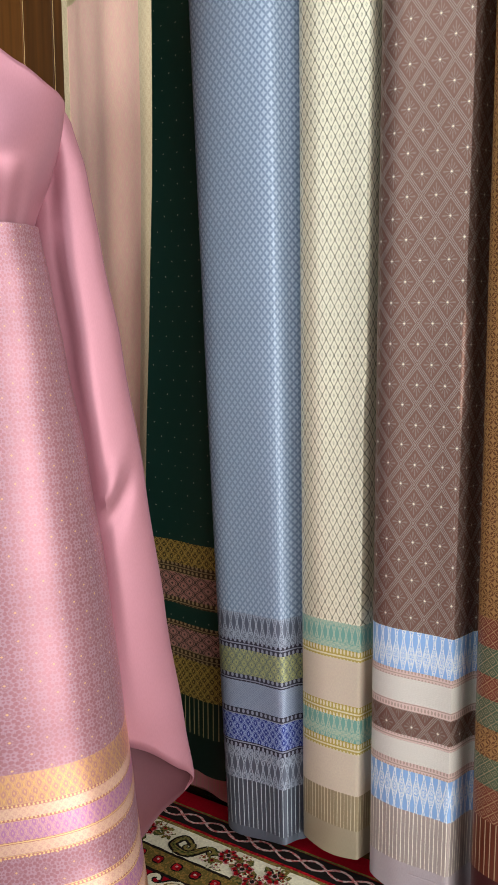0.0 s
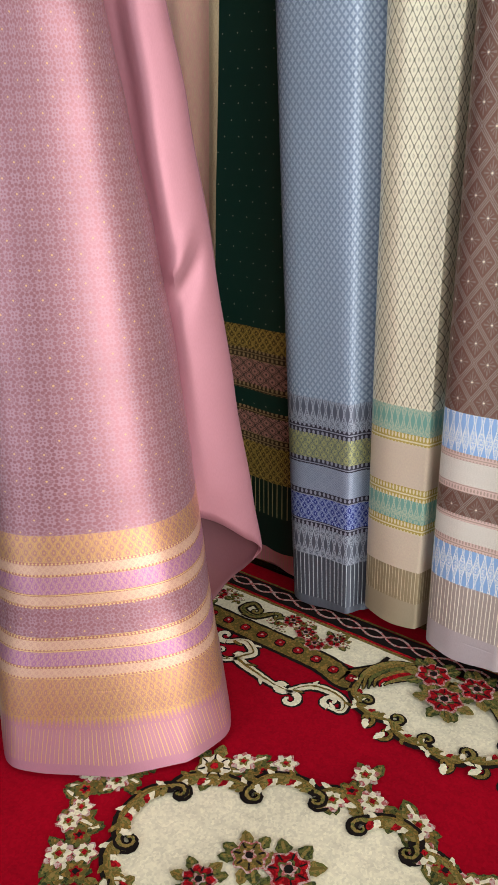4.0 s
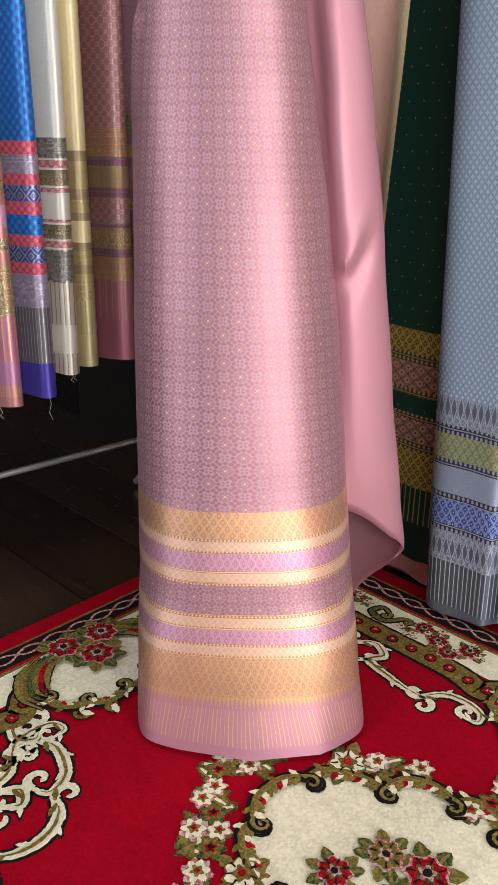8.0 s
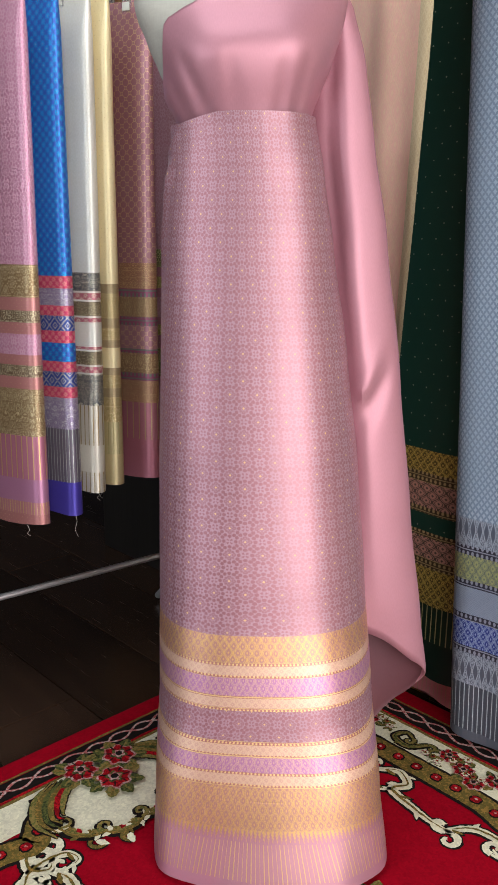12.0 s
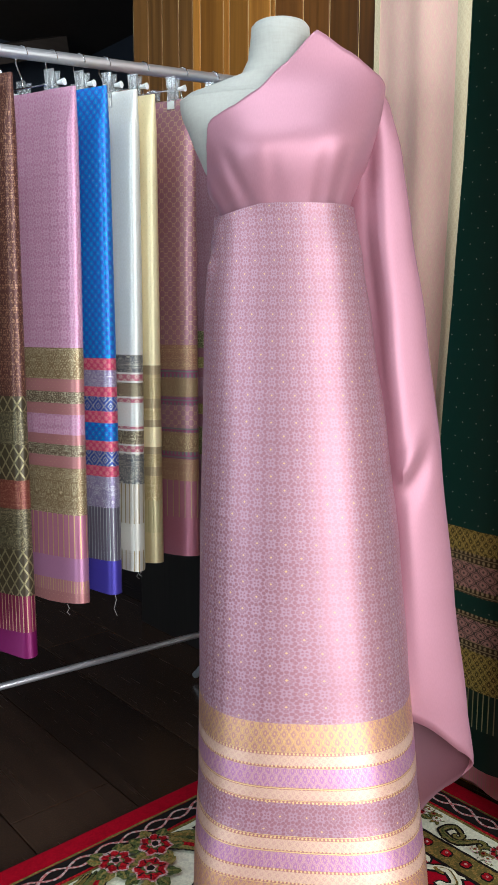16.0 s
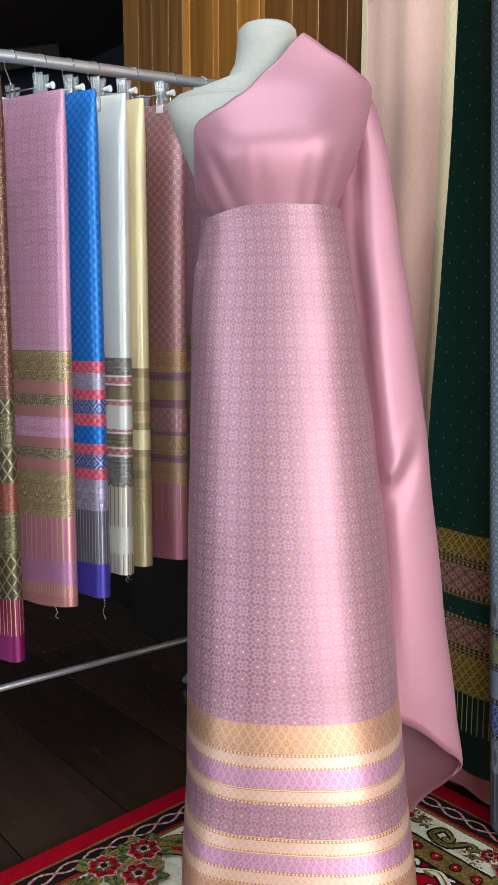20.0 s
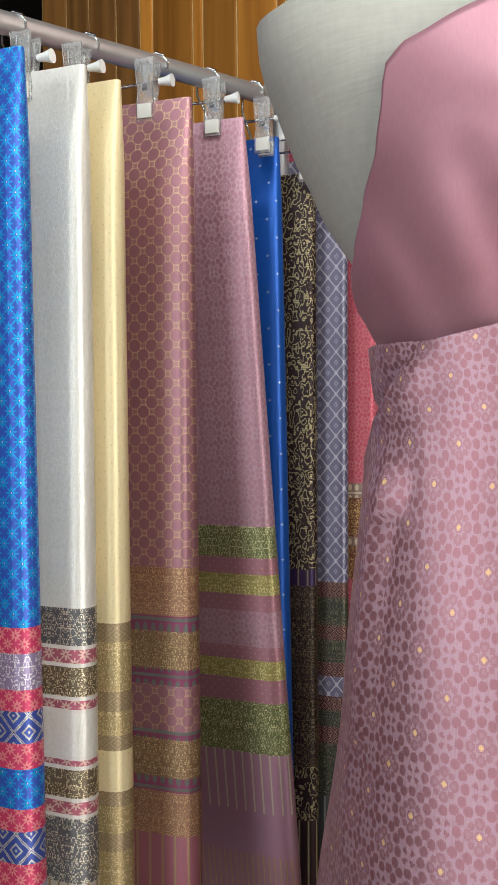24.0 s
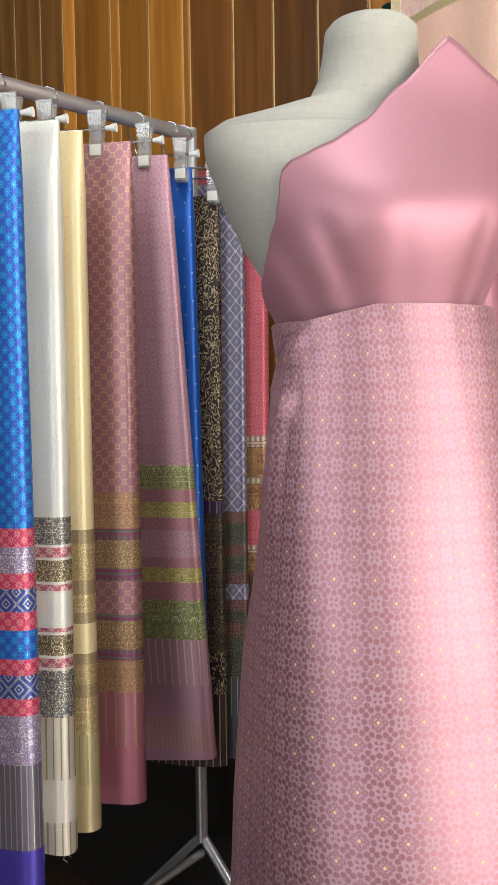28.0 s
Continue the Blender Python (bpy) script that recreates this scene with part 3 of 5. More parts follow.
RED = S("red_band", (0.52, 0.04, 0.12), (0.66, 0.24, 0.24), "bloom", 0.017, 1.0, 0.3, sheen=0.3)
# bands give each band's upper edge
hung("folded_silk", "blue and violet flowered silk with red and silver border bands", 1.0, 1.465, 0.445, 1.502,
     S("blue_flower", (0.035, 0.095, 0.48), (0.010, 0.33, 0.70), "bloom", 0.0175, 1.1, 0.55, sheen=0.3, rough=0.42, spots=((0.80, 0.70, 0.60), 0.0175, 1.1)),
     [(0.959, RED),
      (0.934, S("silver_lilac", (0.30, 0.24, 0.40), (0.80, 0.78, 0.80), "brocade", 0.04, 1.0, 0.7)),
      (0.899, RED),
      (0.878, S("blue_gold", (0.05, 0.09, 0.36), (0.60, 0.60, 0.52), "lattice", 0.030, 1.1, 0.7)),
      (0.847, RED), (0.822, MATS["blue_flower"]), (0.783, RED), (0.761, MATS["blue_gold"]),
      (0.729, RED), (0.706, MATS["silver_lilac"]),
      (0.638, S("grey_stripe", (0.16, 0.14, 0.18), (0.60, 0.66, 0.62), "stripe", 0.008, 1, 0.8)),
      (0.520, S("violet_plain", (0.08, 0.06, 0.42)))], 1)
hung("folded_silk", "ivory white figured silk with grey and pink border bands", 1.067, 1.463, 0.482, 1.508,
     S("ivory", (0.76, 0.745, 0.68), (0.78, 0.77, 0.72), "rosette", 0.042, 1.1, gold=0.2, sheen=0.55, rough=0.40),
     [(0.965, S("grey_gold", (0.15, 0.15, 0.16), (0.80, 0.76, 0.60), "brocade", 0.04, 1.0, 0.7)),
      (0.927, S("rose_band", (0.50, 0.14, 0.20), (0.72, 0.52, 0.45), "bloom", 0.02, 0.9, 0.3)),
      (0.905, S("olive_gold", (0.18, 0.14, 0.09), (0.85, 0.76, 0.50), "brocade", 0.036, 1.0, 0.7)),
      (0.875, MATS["rose_band"]), (0.858, MATS["ivory"]), (0.814, MATS["rose_band"]), (0.800, MATS["olive_gold"]),
      (0.771, MATS["rose_band"]), (0.750, MATS["grey_gold"]),
      (0.683, S("ivory_stripe", (0.66, 0.62, 0.54), (0.36, 0.25, 0.10), "stripe", 0.011, 1, 0.5)),
      (0.594, S("ivory_plain", (0.70, 0.66, 0.58), sheen=0.25)),
      (0.533, MATS["ivory_stripe"])], 2, edging=S("ivory_edge", (0.74, 0.71, 0.66), sheen=0.2))
hung("folded_silk", "pale yellow silk with tan and gold border bands", 1.114, 1.462, 0.488, 1.505,
     S("yellow", (0.88, 0.75, 0.45), (0.70, 0.57, 0.30), "dots", 0.014, 1.3, sheen=0.25),
     [(0.941, S("tan_band", (0.38, 0.28, 0.16), (0.55, 0.45, 0.28), "lattice", 0.018, 0.8, 0.5)),
      (0.921, S("yellow_gold", (0.50, 0.39, 0.19), (0.84, 0.72, 0.44), "brocade", 0.036, 1.0, 0.7)),
      (0.868, MATS["tan_band"]), (0.847, MATS["yellow_gold"]), (0.821, MATS["tan_band"]), (0.805, MATS["yellow"]),
      (0.761, MATS["tan_band"]), (0.745, MATS["yellow_gold"]), (0.716, MATS["tan_band"]), (0.696, MATS["yellow_gold"]),
      (0.640, S("yellow_stripe", (0.60, 0.52, 0.29), (0.42, 0.35, 0.16), "stripe", 0.012, 1)),
      (0.566, S("yellow_plain", (0.66, 0.55, 0.31)))], 3, thick=0.034)
hung("folded_silk", "dusty mauve silk with gold net pattern and magenta bands", 1.214, 1.458, 0.492, 1.515,
     S("mauve_net", (0.48, 0.235, 0.285), (0.70, 0.48, 0.32), "scale", 0.0205, 1.05, 0.5, sheen=0.6),
     [(0.984, S("copper_band", (0.44, 0.23, 0.15), (0.80, 0.58, 0.32), "brocade", 0.032, 1.0, 0.7)),
      (0.928, S("magenta_band", (0.36, 0.09, 0.19), (0.18, 0.20, 0.18), "beads", 0.010, 2.2)),
      (0.910, S("brown_gold", (0.36, 0.22, 0.12), (0.80, 0.64, 0.36), "brocade", 0.036, 1.0, 0.7)),
      (0.866, MATS["magenta_band"]), (0.847, MATS["mauve_net"]), (0.794, MATS["magenta_band"]), (0.784, MATS["brown_gold"]),
      (0.739, MATS["magenta_band"]), (0.722, MATS["copper_band"]),
      (0.671, S("rose_stripe", (0.52, 0.20, 0.26), (0.58, 0.42, 0.24), "stripe", 0.016, 1, 0.5)),
      (0.584, S("rose_plain", (0.54, 0.20, 0.27)))], 4)
hung("folded_silk", "lilac mauve silk with green and olive border bands", 1.30, 1.458, 0.478, 1.518,
     S("lilac", (0.50, 0.25, 0.31), (0.57, 0.35, 0.43), "rosette", 0.042, 1.2, gold=0.1, sheen=0.75, rough=0.42),
     [(1.014, S("green_band", (0.20, 0.22, 0.09), (0.72, 0.72, 0.40), "brocade", 0.034, 1.1, 0.6)),
      (0.973, S("pink_dots", (0.48, 0.22, 0.27), (0.70, 0.58, 0.40), "dots", 0.012, 1.0, 0.5)),
      (0.951, S("olive_band", (0.42, 0.36, 0.12), (0.82, 0.74, 0.36), "brocade", 0.034, 1.0, 0.6)),
      (0.924, MATS["pink_dots"]), (0.902, MATS["lilac"]), (0.854, MATS["pink_dots"]), (0.836, MATS["olive_band"]),
      (0.810, MATS["pink_dots"]), (0.778, MATS["green_band"]),
      (0.707, S("lilac_stripe", (0.46, 0.25, 0.33), (0.66, 0.58, 0.46), "stripe", 0.013, 1, 0.6)),
      (0.623, S("lilac_plain", (0.46, 0.25, 0.34))),
      (0.562, S("lilac_gold", (0.44, 0.23, 0.28), (0.60, 0.45, 0.16), "stripe", 0.008, 1, 0.8)),
      (0.500, MATS["lilac_plain"])], 5, lean=0.112)
hung("folded_silk", "bright blue silk dotted with silver", 1.398, 1.482, 0.470, 1.525,
     S("royal", (0.015, 0.11, 0.50), (0.4, 0.45, 0.6), "dots", 0.030, 1.6, 0.5), [(0.60, MATS["royal"])], 6, lean=0.03)
hung("folded_silk", "dark maroon silk covered in gold scrollwork", 1.468, 1.472, 0.440, 1.490,
     S("dark_scroll", (0.022, 0.009, 0.012), (0.42, 0.35, 0.20), "vine", 0.023, 1.8, 0.5),
     [(0.939, S("dark_purple", (0.03, 0.012, 0.06), (0.2, 0.14, 0.10), "stripe", 0.013, 1)),
      (0.916, S("dark_gold", (0.02, 0.009, 0.010), (0.18, 0.13, 0.07), "brocade", 0.03, 1.0, 0.5)),
      (0.869, S("dark_flame", (0.02, 0.009, 0.010), (0.20, 0.15, 0.08), "brocade", 0.04, 1.2, 0.5)),
      (0.822, MATS["dark_gold"]), (0.744, MATS["dark_flame"]), (0.657, MATS["dark_scroll"]),
      (0.579, S("dark_stripe", (0.03, 0.012, 0.014), (0.3, 0.24, 0.14), "stripe", 0.013, 1))], 7, thick=0.028)
# lower bands of the lavender silk: dark weave, with shade put into their colours
hung("folded_silk", "lavender grey checked silk with dark red bands", 1.518, 1.453, 0.440, 1.520,
     S("lavender", (0.12, 0.11, 0.17), (0.34, 0.32, 0.38), "scallop", 0.024, 1.25, sheen=0.5),
     [(0.914, S("wine_band", (0.05, 0.008, 0.014), (0.30, 0.19, 0.14), "lattice", 0.015, 0.9, 0.5)),
      (0.892, S("sage_band", (0.022, 0.026, 0.018), (0.16, 0.14, 0.09), "brocade", 0.03, 1.0, 0.4)),
      (0.851, MATS["wine_band"]), (0.830, MATS["sage_band"]), (0.797, MATS["wine_band"]), (0.776, MATS["lavender"]),
      (0.747, MATS["wine_band"]), (0.726, MATS["sage_band"]), (0.702, MATS["wine_band"]), (0.677, MATS["sage_band"]),
      (0.598, S("slate_stripe", (0.06, 0.06, 0.062), (0.2, 0.2, 0.18), "stripe", 0.012, 1)),
      (0.522, S("slate_plain", (0.06, 0.06, 0.066)))], 8, thick=0.022)
hung("folded_silk", "raspberry pink silk with gold border bands", 1.580, 1.44, 0.555, 1.560,
     S("raspberry", (0.36, 0.035, 0.075), (0.40, 0.10, 0.12), "rosette", 0.036, 1.2, sheen=0.7, rough=0.42),
     [(1.054, S("ash_band", (0.22, 0.15, 0.13), (0.45, 0.35, 0.25), "beads", 0.01, 1.6)),
      (1.033, S("amber_band", (0.14, 0.05, 0.025), (0.46, 0.30, 0.12), "brocade", 0.034, 1.0, 0.6)),
      (0.975, MATS["ash_band"]), (0.962, MATS["amber_band"]), (0.912, MATS["raspberry"]), (0.845, MATS["ash_band"]),
      (0.829, MATS["amber_band"]), (0.787, S("cocoa_gold", (0.05, 0.02, 0.016), (0.28, 0.19, 0.09), "brocade", 0.034, 1.4, 0.5)),
      (0.664, S("cocoa_stripe", (0.15, 0.06, 0.05), (0.5, 0.38, 0.22), "stripe", 0.012, 1)),
      (0.597, S("cocoa_plain", (0.25, 0.06, 0.08)))], 9)
hung("folded_silk", "orchid pink figured silk with olive and salmon border bands", 0.928, 1.468, 0.440, 1.490,
     S("orchid", (0.48, 0.215, 0.33), (0.52, 0.29, 0.40), "rosette", 0.042, 1.2, sheen=0.75, rough=0.42),
     [(0.982, S("taupe_gold", (0.24, 0.16, 0.08), (0.78, 0.66, 0.42), "brocade", 0.034, 1.2, 0.6)),
      (0.918, S("salmon_band", (0.46, 0.20, 0.20), (0.60, 0.36, 0.24), "dots", 0.012, 1.0)),
      (0.892, S("umber_band", (0.16, 0.11, 0.07), (0.74, 0.66, 0.46), "brocade", 0.034, 1.0, 0.6)),
      (0.868, MATS["salmon_band"]), (0.845, MATS["orchid"]), (0.803, MATS["salmon_band"]), (0.782, MATS["umber_band"]),
      (0.758, MATS["salmon_band"]), (0.733, MATS["taupe_gold"]),
      (0.634, S("orchid_stripe", (0.48, 0.18, 0.27), (0.66, 0.45, 0.20), "stripe", 0.014, 1, 0.6)),
      (0.541, S("orchid_plain", (0.46, 0.21, 0.36))),
      (0.491, S("orchid_fine", (0.50, 0.22, 0.24), (0.62, 0.44, 0.20), "stripe", 0.007, 1, 0.6)),
      (0.464, MATS["salmon_band"])], 10)
hung("folded_silk", "copper and gold brocade silk with a magenta hem", 0.80, 1.470, 0.352, 1.490,
     S("copper", (0.09, 0.034, 0.028), (0.30, 0.16, 0.10), "brocade", 0.05, 1.6, 0.6),
     [(0.891, S("bronze_a", (0.06, 0.045, 0.025), (0.28, 0.24, 0.13), "cross", 0.022, 1.5, 0.7)),
      (0.861, S("bronze_b", (0.07, 0.055, 0.03), (0.36, 0.31, 0.18), "brocade", 0.036, 1.2, 0.7)),
      (0.795, MATS["bronze_a"]), (0.724, S("bronze_red", (0.16, 0.04, 0.03), (0.35, 0.16, 0.10), "brocade", 0.036, 1.0, 0.6)),
      (0.666, MATS["bronze_b"]), (0.581, MATS["bronze_a"]),
      (0.486, S("magenta_stripe", (0.16, 0.01, 0.05), (0.50, 0.35, 0.20), "stripe", 0.009, 1, 0.6)),
      (0.409, S("magenta_plain", (0.15, 0.006, 0.08)))], 11)
hung("folded_silk", "silver grey silk with pale woven border bands", 0.715, 1.472, 0.478, 1.480,
     S("silver", (0.30, 0.32, 0.30), (0.40, 0.42, 0.40), "diamond", 0.02, 1.2),
     [(0.924, S("silver_band", (0.26, 0.24, 0.30), (0.62, 0.64, 0.64), "brocade", 0.03, 1.0, 0.6)),
      (0.889, S("silver_pale", (0.34, 0.33, 0.38))), (0.860, MATS["silver_band"]), (0.800, MATS["silver"]),
      (0.737, MATS["silver_pale"]), (0.717, MATS["silver_band"]), (0.650, MATS["silver_pale"]),
      (0.620, S("silver_stripe", (0.20, 0.22, 0.23), (0.55, 0.58, 0.58), "stripe", 0.010, 1, 0.5))], 12)
hung("folded_silk", "burnt orange silk with a small woven net", 0.645, 1.474, 0.46, 1.480, S("burnt", (0.42, 0.10, 0.02), (0.5, 0.2, 0.05), "lattice", 0.03, 1.2), [(0.7, MATS["burnt"])], 13)

# loose threads under the hems
thread_mat = simple("thread", (0.45, 0.42, 0.40), 0.7, 0, 60, 0.1, 0.0)
for i, (ob, x, z, n) in enumerate((("folded_silk", 0.985, 0.445, 0.055), ("folded_silk.001", 1.045, 0.482, 0.02), ("folded_silk.001", 1.052, 0.482, 0.016), ("folded_silk.009", 0.87, 0.44, 0.02))):
    part("loose_thread", tube([(x, 1.475, z + 0.004), (x + 0.003, 1.472, z - n * 0.35), (x - 0.002, 1.474, z - n * 0.7), (x + 0.003, 1.47, z - n)], 0.0006, 5), thread_mat, bpy.data.objects[ob])

# ---- long silks along the side wall ----
SIDE = "long silks hung along the board wall"


def side_cloth(name, label, outline, body, bands, z_hem, z_top):
    lows = [z for z, m in bands[1:]] + [z_hem]
    parts = [(z, m, "woven_band") for z, m in bands][::-1] + [(z_top, body, "cloth_body")]
    return cloth(name, label, outline, parts, z_hem, z_top, SIDE, rows=30)


side_cloth("long_silk", "powder blue silk with small diamond pattern and dark banded hem",
           roll(0.800, 0.632, 1.466, 0.085, 0.018, 1.72, 21, 0.085, tuck=0.030),
           S("powder", (0.37, 0.455, 0.57), (0.15, 0.21, 0.31), "petal", 0.0130, 1.25, sheen=0.40, rough=0.54),
           [(0.500, S("slate_motif", (0.11, 0.13, 0.18), (0.30, 0.35, 0.44), "flame", 0.014, 3.6)),
            (0.443, S("ink_bead", (0.025, 0.025, 0.045), (0.24, 0.26, 0.34), "beads", 0.010, 1.5)),
            (0.424, S("lime_band", (0.36, 0.38, 0.17), (0.10, 0.13, 0.12), "ogee", 0.017, 1.6)),
            (0.371, MATS["ink_bead"]),
            (0.356, S("ice_band", (0.30, 0.36, 0.48), (0.16, 0.20, 0.30), "lattice", 0.014, 1.0)),
            (0.298, MATS["ink_bead"]),
            (0.284, S("cobalt_band", (0.015, 0.035, 0.24), (0.25, 0.32, 0.56), "ogee", 0.016, 1.7)),
            (0.228, MATS["ink_bead"]), (0.214, MATS["slate_motif"]),
            (0.144, S("slate_lines", (0.085, 0.10, 0.135), (0.36, 0.42, 0.48), "stripe", 0.010, 1)),
            (0.040, S("slate_hem", (0.12, 0.14, 0.185)))], 0.018, 1.72)
side_cloth("long_silk", "cream and sage diamond silk with teal and gold banded hem",
           roll(0.630, 0.470, 1.468, 0.085, 0.048, 1.70, 22, 0.02, tuck=0.050),
           S("cream_net", (0.76, 0.72, 0.56), (0.14, 0.135, 0.09), "scallop", 0.0150, 1.9, sheen=0.45, rough=0.42),
           [(0.520, S("teal_band", (0.16, 0.36, 0.31), (0.40, 0.48, 0.36), "flame", 0.012, 3.6, sheen=0.3)),
            (0.469, S("mustard", (0.42, 0.34, 0.08), (0.66, 0.60, 0.40), "beads", 0.007, 2.6)),
            (0.449, S("oat_band", (0.58, 0.49, 0.40), (0.60, 0.52, 0.40), "damask", 0.022, 3.0, 0.2, sheen=0.3)),
            (0.361, MATS["mustard"]), (0.335, MATS["teal_band"]), (0.288, MATS["mustard"]), (0.266, MATS["oat_band"]),
            (0.182, S("straw_lines", (0.32, 0.26, 0.16), (0.58, 0.50, 0.34), "stripe", 0.007, 1)),
            (0.110, S("straw_hem", (0.40, 0.34, 0.24)))], 0.048, 1.70)
side_cloth("long_silk", "taupe brown lattice silk with sky blue and white banded hem",
           roll(0.478, 0.285, 1.442, 0.105, 0.040, 1.70, 23, 0.01, tuck=0.060),
           S("taupe", (0.21, 0.118, 0.092), (0.30, 0.25, 0.225), "stars", 0.047, 1.42, gold=0.1, sheen=0.78, rough=0.50, spots=((0.85, 0.78, 0.62), 0.047, 1.42)),
           [(0.543, S("azure_band", (0.26, 0.45, 0.78), (0.72, 0.77, 0.80), "flame", 0.0135, 4.6, sheen=0.3)),
            (0.470, S("blush", (0.66, 0.50, 0.46), (0.40, 0.30, 0.26), "beads", 0.006, 2.2, sheen=0.3)),
            (0.456, S("chalk", (0.70, 0.68, 0.63), (0.60, 0.58, 0.53), "damask", 0.016, 1.2, sheen=0.3)),
            (0.411, MATS["blush"]), (0.396, MATS["taupe"]), (0.350, MATS["blush"]), (0.339, MATS["chalk"]), (0.300, MATS["blush"]),
            (0.284, MATS["azure_band"]),
            (0.207, S("dove_lines", (0.42, 0.36, 0.34), (0.76, 0.70, 0.60), "stripe", 0.0075, 1)),
            (0.104, S("dove_hem", (0.46, 0.40, 0.43), sheen=0.3))], 0.040, 1.70)
side_cloth("long_silk", "orange brown figured silk with dark banded hem",
           roll(0.283, 0.085, 1.418, 0.12, 0.040, 1.70, 24, 0.02),
           S("amber", (0.14, 0.055, 0.02), (0.36, 0.20, 0.07), "lace", 0.024, 1.0),
           [(0.600, S("rust_band", (0.20, 0.05, 0.03), (0.42, 0.26, 0.14), "lattice", 0.02, 1.0)),
            (0.551, S("moss_band", (0.08, 0.13, 0.08), (0.36, 0.30, 0.18), "lattice", 0.02, 1.0)),
            (0.503, MATS["rust_band"]), (0.463, MATS["moss_band"]), (0.413, MATS["amber"]), (0.362, MATS["moss_band"]),
            (0.311, MATS["rust_band"]),
            (0.250, S("rust_lines", (0.16, 0.04, 0.02), (0.45, 0.32, 0.2), "stripe", 0.010, 1)),
            (0.150, S("plum_hem", (0.07, 0.015, 0.018)))], 0.040, 1.70)
side_cloth("long_silk", "deep green dotted silk with gold and pink woven bands",
           roll(1.190, 0.76, 1.535, 0.035, 0.075, 1.78, 25, 0.0),
           S("forest", (0.009, 0.052, 0.040), (0.34, 0.40, 0.30), "pins", 0.036, 1.7, sheen=0.5),
           [(0.600, S("gold_lattice", (0.10, 0.075, 0.02), (0.56, 0.42, 0.11), "ogee", 0.020, 1.25, 0.5, sheen=0.3)),
            (0.550, S("brown_lattice", (0.05, 0.035, 0.02), (0.36, 0.27, 0.13), "beads", 0.012, 1.1)),
            (0.528, S("pink_diamond", (0.46, 0.24, 0.21), (0.035, 0.03, 0.022), "ogee", 0.034, 0.82, sheen=0.3)),
            (0.472, MATS["brown_lattice"]), (0.458, MATS["forest"]), (0.418, MATS["brown_lattice"]), (0.405, MATS["pink_diamond"]),
            (0.357, MATS["brown_lattice"]), (0.336, MATS["gold_lattice"]),
            (0.250, S("forest_lines", (0.008, 0.03, 0.02), (0.30, 0.26, 0.12), "stripe", 0.013, 1)),
            (0.165, S("forest_hem", (0.006, 0.022, 0.016)))], 0.075, 1.78)
side_cloth("long_silk", "rose pink silk with gold lines behind the green silk",
           roll(1.160, 0.80, 1.572, 0.02, 0.0, 1.6, 26, 0.0), S("rose_lining", (0.42, 0.15, 0.18)),
           [(0.12, S("rose_lines", (0.78, 0.33, 0.37), (0.62, 0.40, 0.28), "stripe", 0.012, 1))], 0.0, 1.6)
peach = S("peach", (0.93, 0.56, 0.46), (0.93, 0.62, 0.47), "ogee", 0.030, 1.9, 0.1, sheen=0.08)
peach_line = S("peach_line", (0.76, 0.60, 0.34), (0.80, 0.66, 0.36), "beads", 0.010, 1.0, 0.4)
SHAWL_R = [(2.75, 0.8049999999999999), (1.557, 0.825), (1.354, 0.827), (1.103, 0.838), (0.845, 0.851), (0.35, 0.871)]


def shawl_strip(g0, g1, proud=0.0):
    """Outline of the shawl's strip between the shares g0 and g1 of its width, from its right edge to its left."""
    def outline(z):
        yr = table(SHAWL_R, z)[0]
        a, b = Vector((1.285, yr - 0.006)), Vector((1.390, 1.114))
        n = Vector((b.y - a.y, a.x - b.x)).normalized()
        pts = []
        for side in (1, -1):
            for i in range(13):
                g = g0 + (g1 - g0) * (i / 12 if side > 0 else 1 - i / 12)
                wave = 0.006 * math.sin(7 * g + 1.1 * z) + 0.003 * math.sin(19 * g - 2.0 * z)
                q = a.lerp(b, g) + n * (wave - side * (0.0007 + proud) * min(1.0, g / 0.04, (1 - g) / 0.04))
                pts.append((q.x, q.y))
        return pts
    return outline


shawl = thing("long_shawl", "peach pink and pale gold figured shawl hung from above", "fabric", group=SIDE)
peach_pink = S("peach_pink", (0.88, 0.52, 0.52), (0.88, 0.68, 0.50), "ogee", 0.03, 1.6, 0.1, sheen=0.1)
lo = 0.35
for hi, m, what in ((1.662, peach, "cloth_body"), (1.675, peach_line, "woven_band"), (1.765, peach_pink, "woven_band"), (1.780, peach_line, "woven_band"), (2.75, peach, "cloth_body")):
    part(what, loft(shawl_strip(0.10, 0.95), spread(lo, hi, max(2, int((hi - lo) * 14))), bottom=True), m, shawl)
    lo = hi
selvage = S("selvage_gold", (0.66, 0.52, 0.32), (0.74, 0.62, 0.40), "ogee", 0.014, 1.5, 0.1, sheen=0.1)
part("selvage", loft(shawl_strip(0.0, 0.10, 0.0004), spread(0.35, 2.75, 30)), selvage, shawl, "pale gold selvage")
part("selvage", loft(shawl_strip(0.95, 1.0, 0.0004), spread(0.35, 2.75, 30)), selvage, shawl, "pale gold selvage")

# ---- clothes rack ----
steel = simple("brushed_steel", (0.50, 0.50, 0.52), 0.30, 0.75, 60, 0.2, 0.05, (0.2, 3, 3))
RAIL_A, RAIL_B = Vector((0.25, 1.690, 1.543)), Vector((1.465, 1.533, 1.609))


def rail_at(x):
    return RAIL_A + (RAIL_B - RAIL_A) * ((x - RAIL_A.x) / (RAIL_B.x - RAIL_A.x))


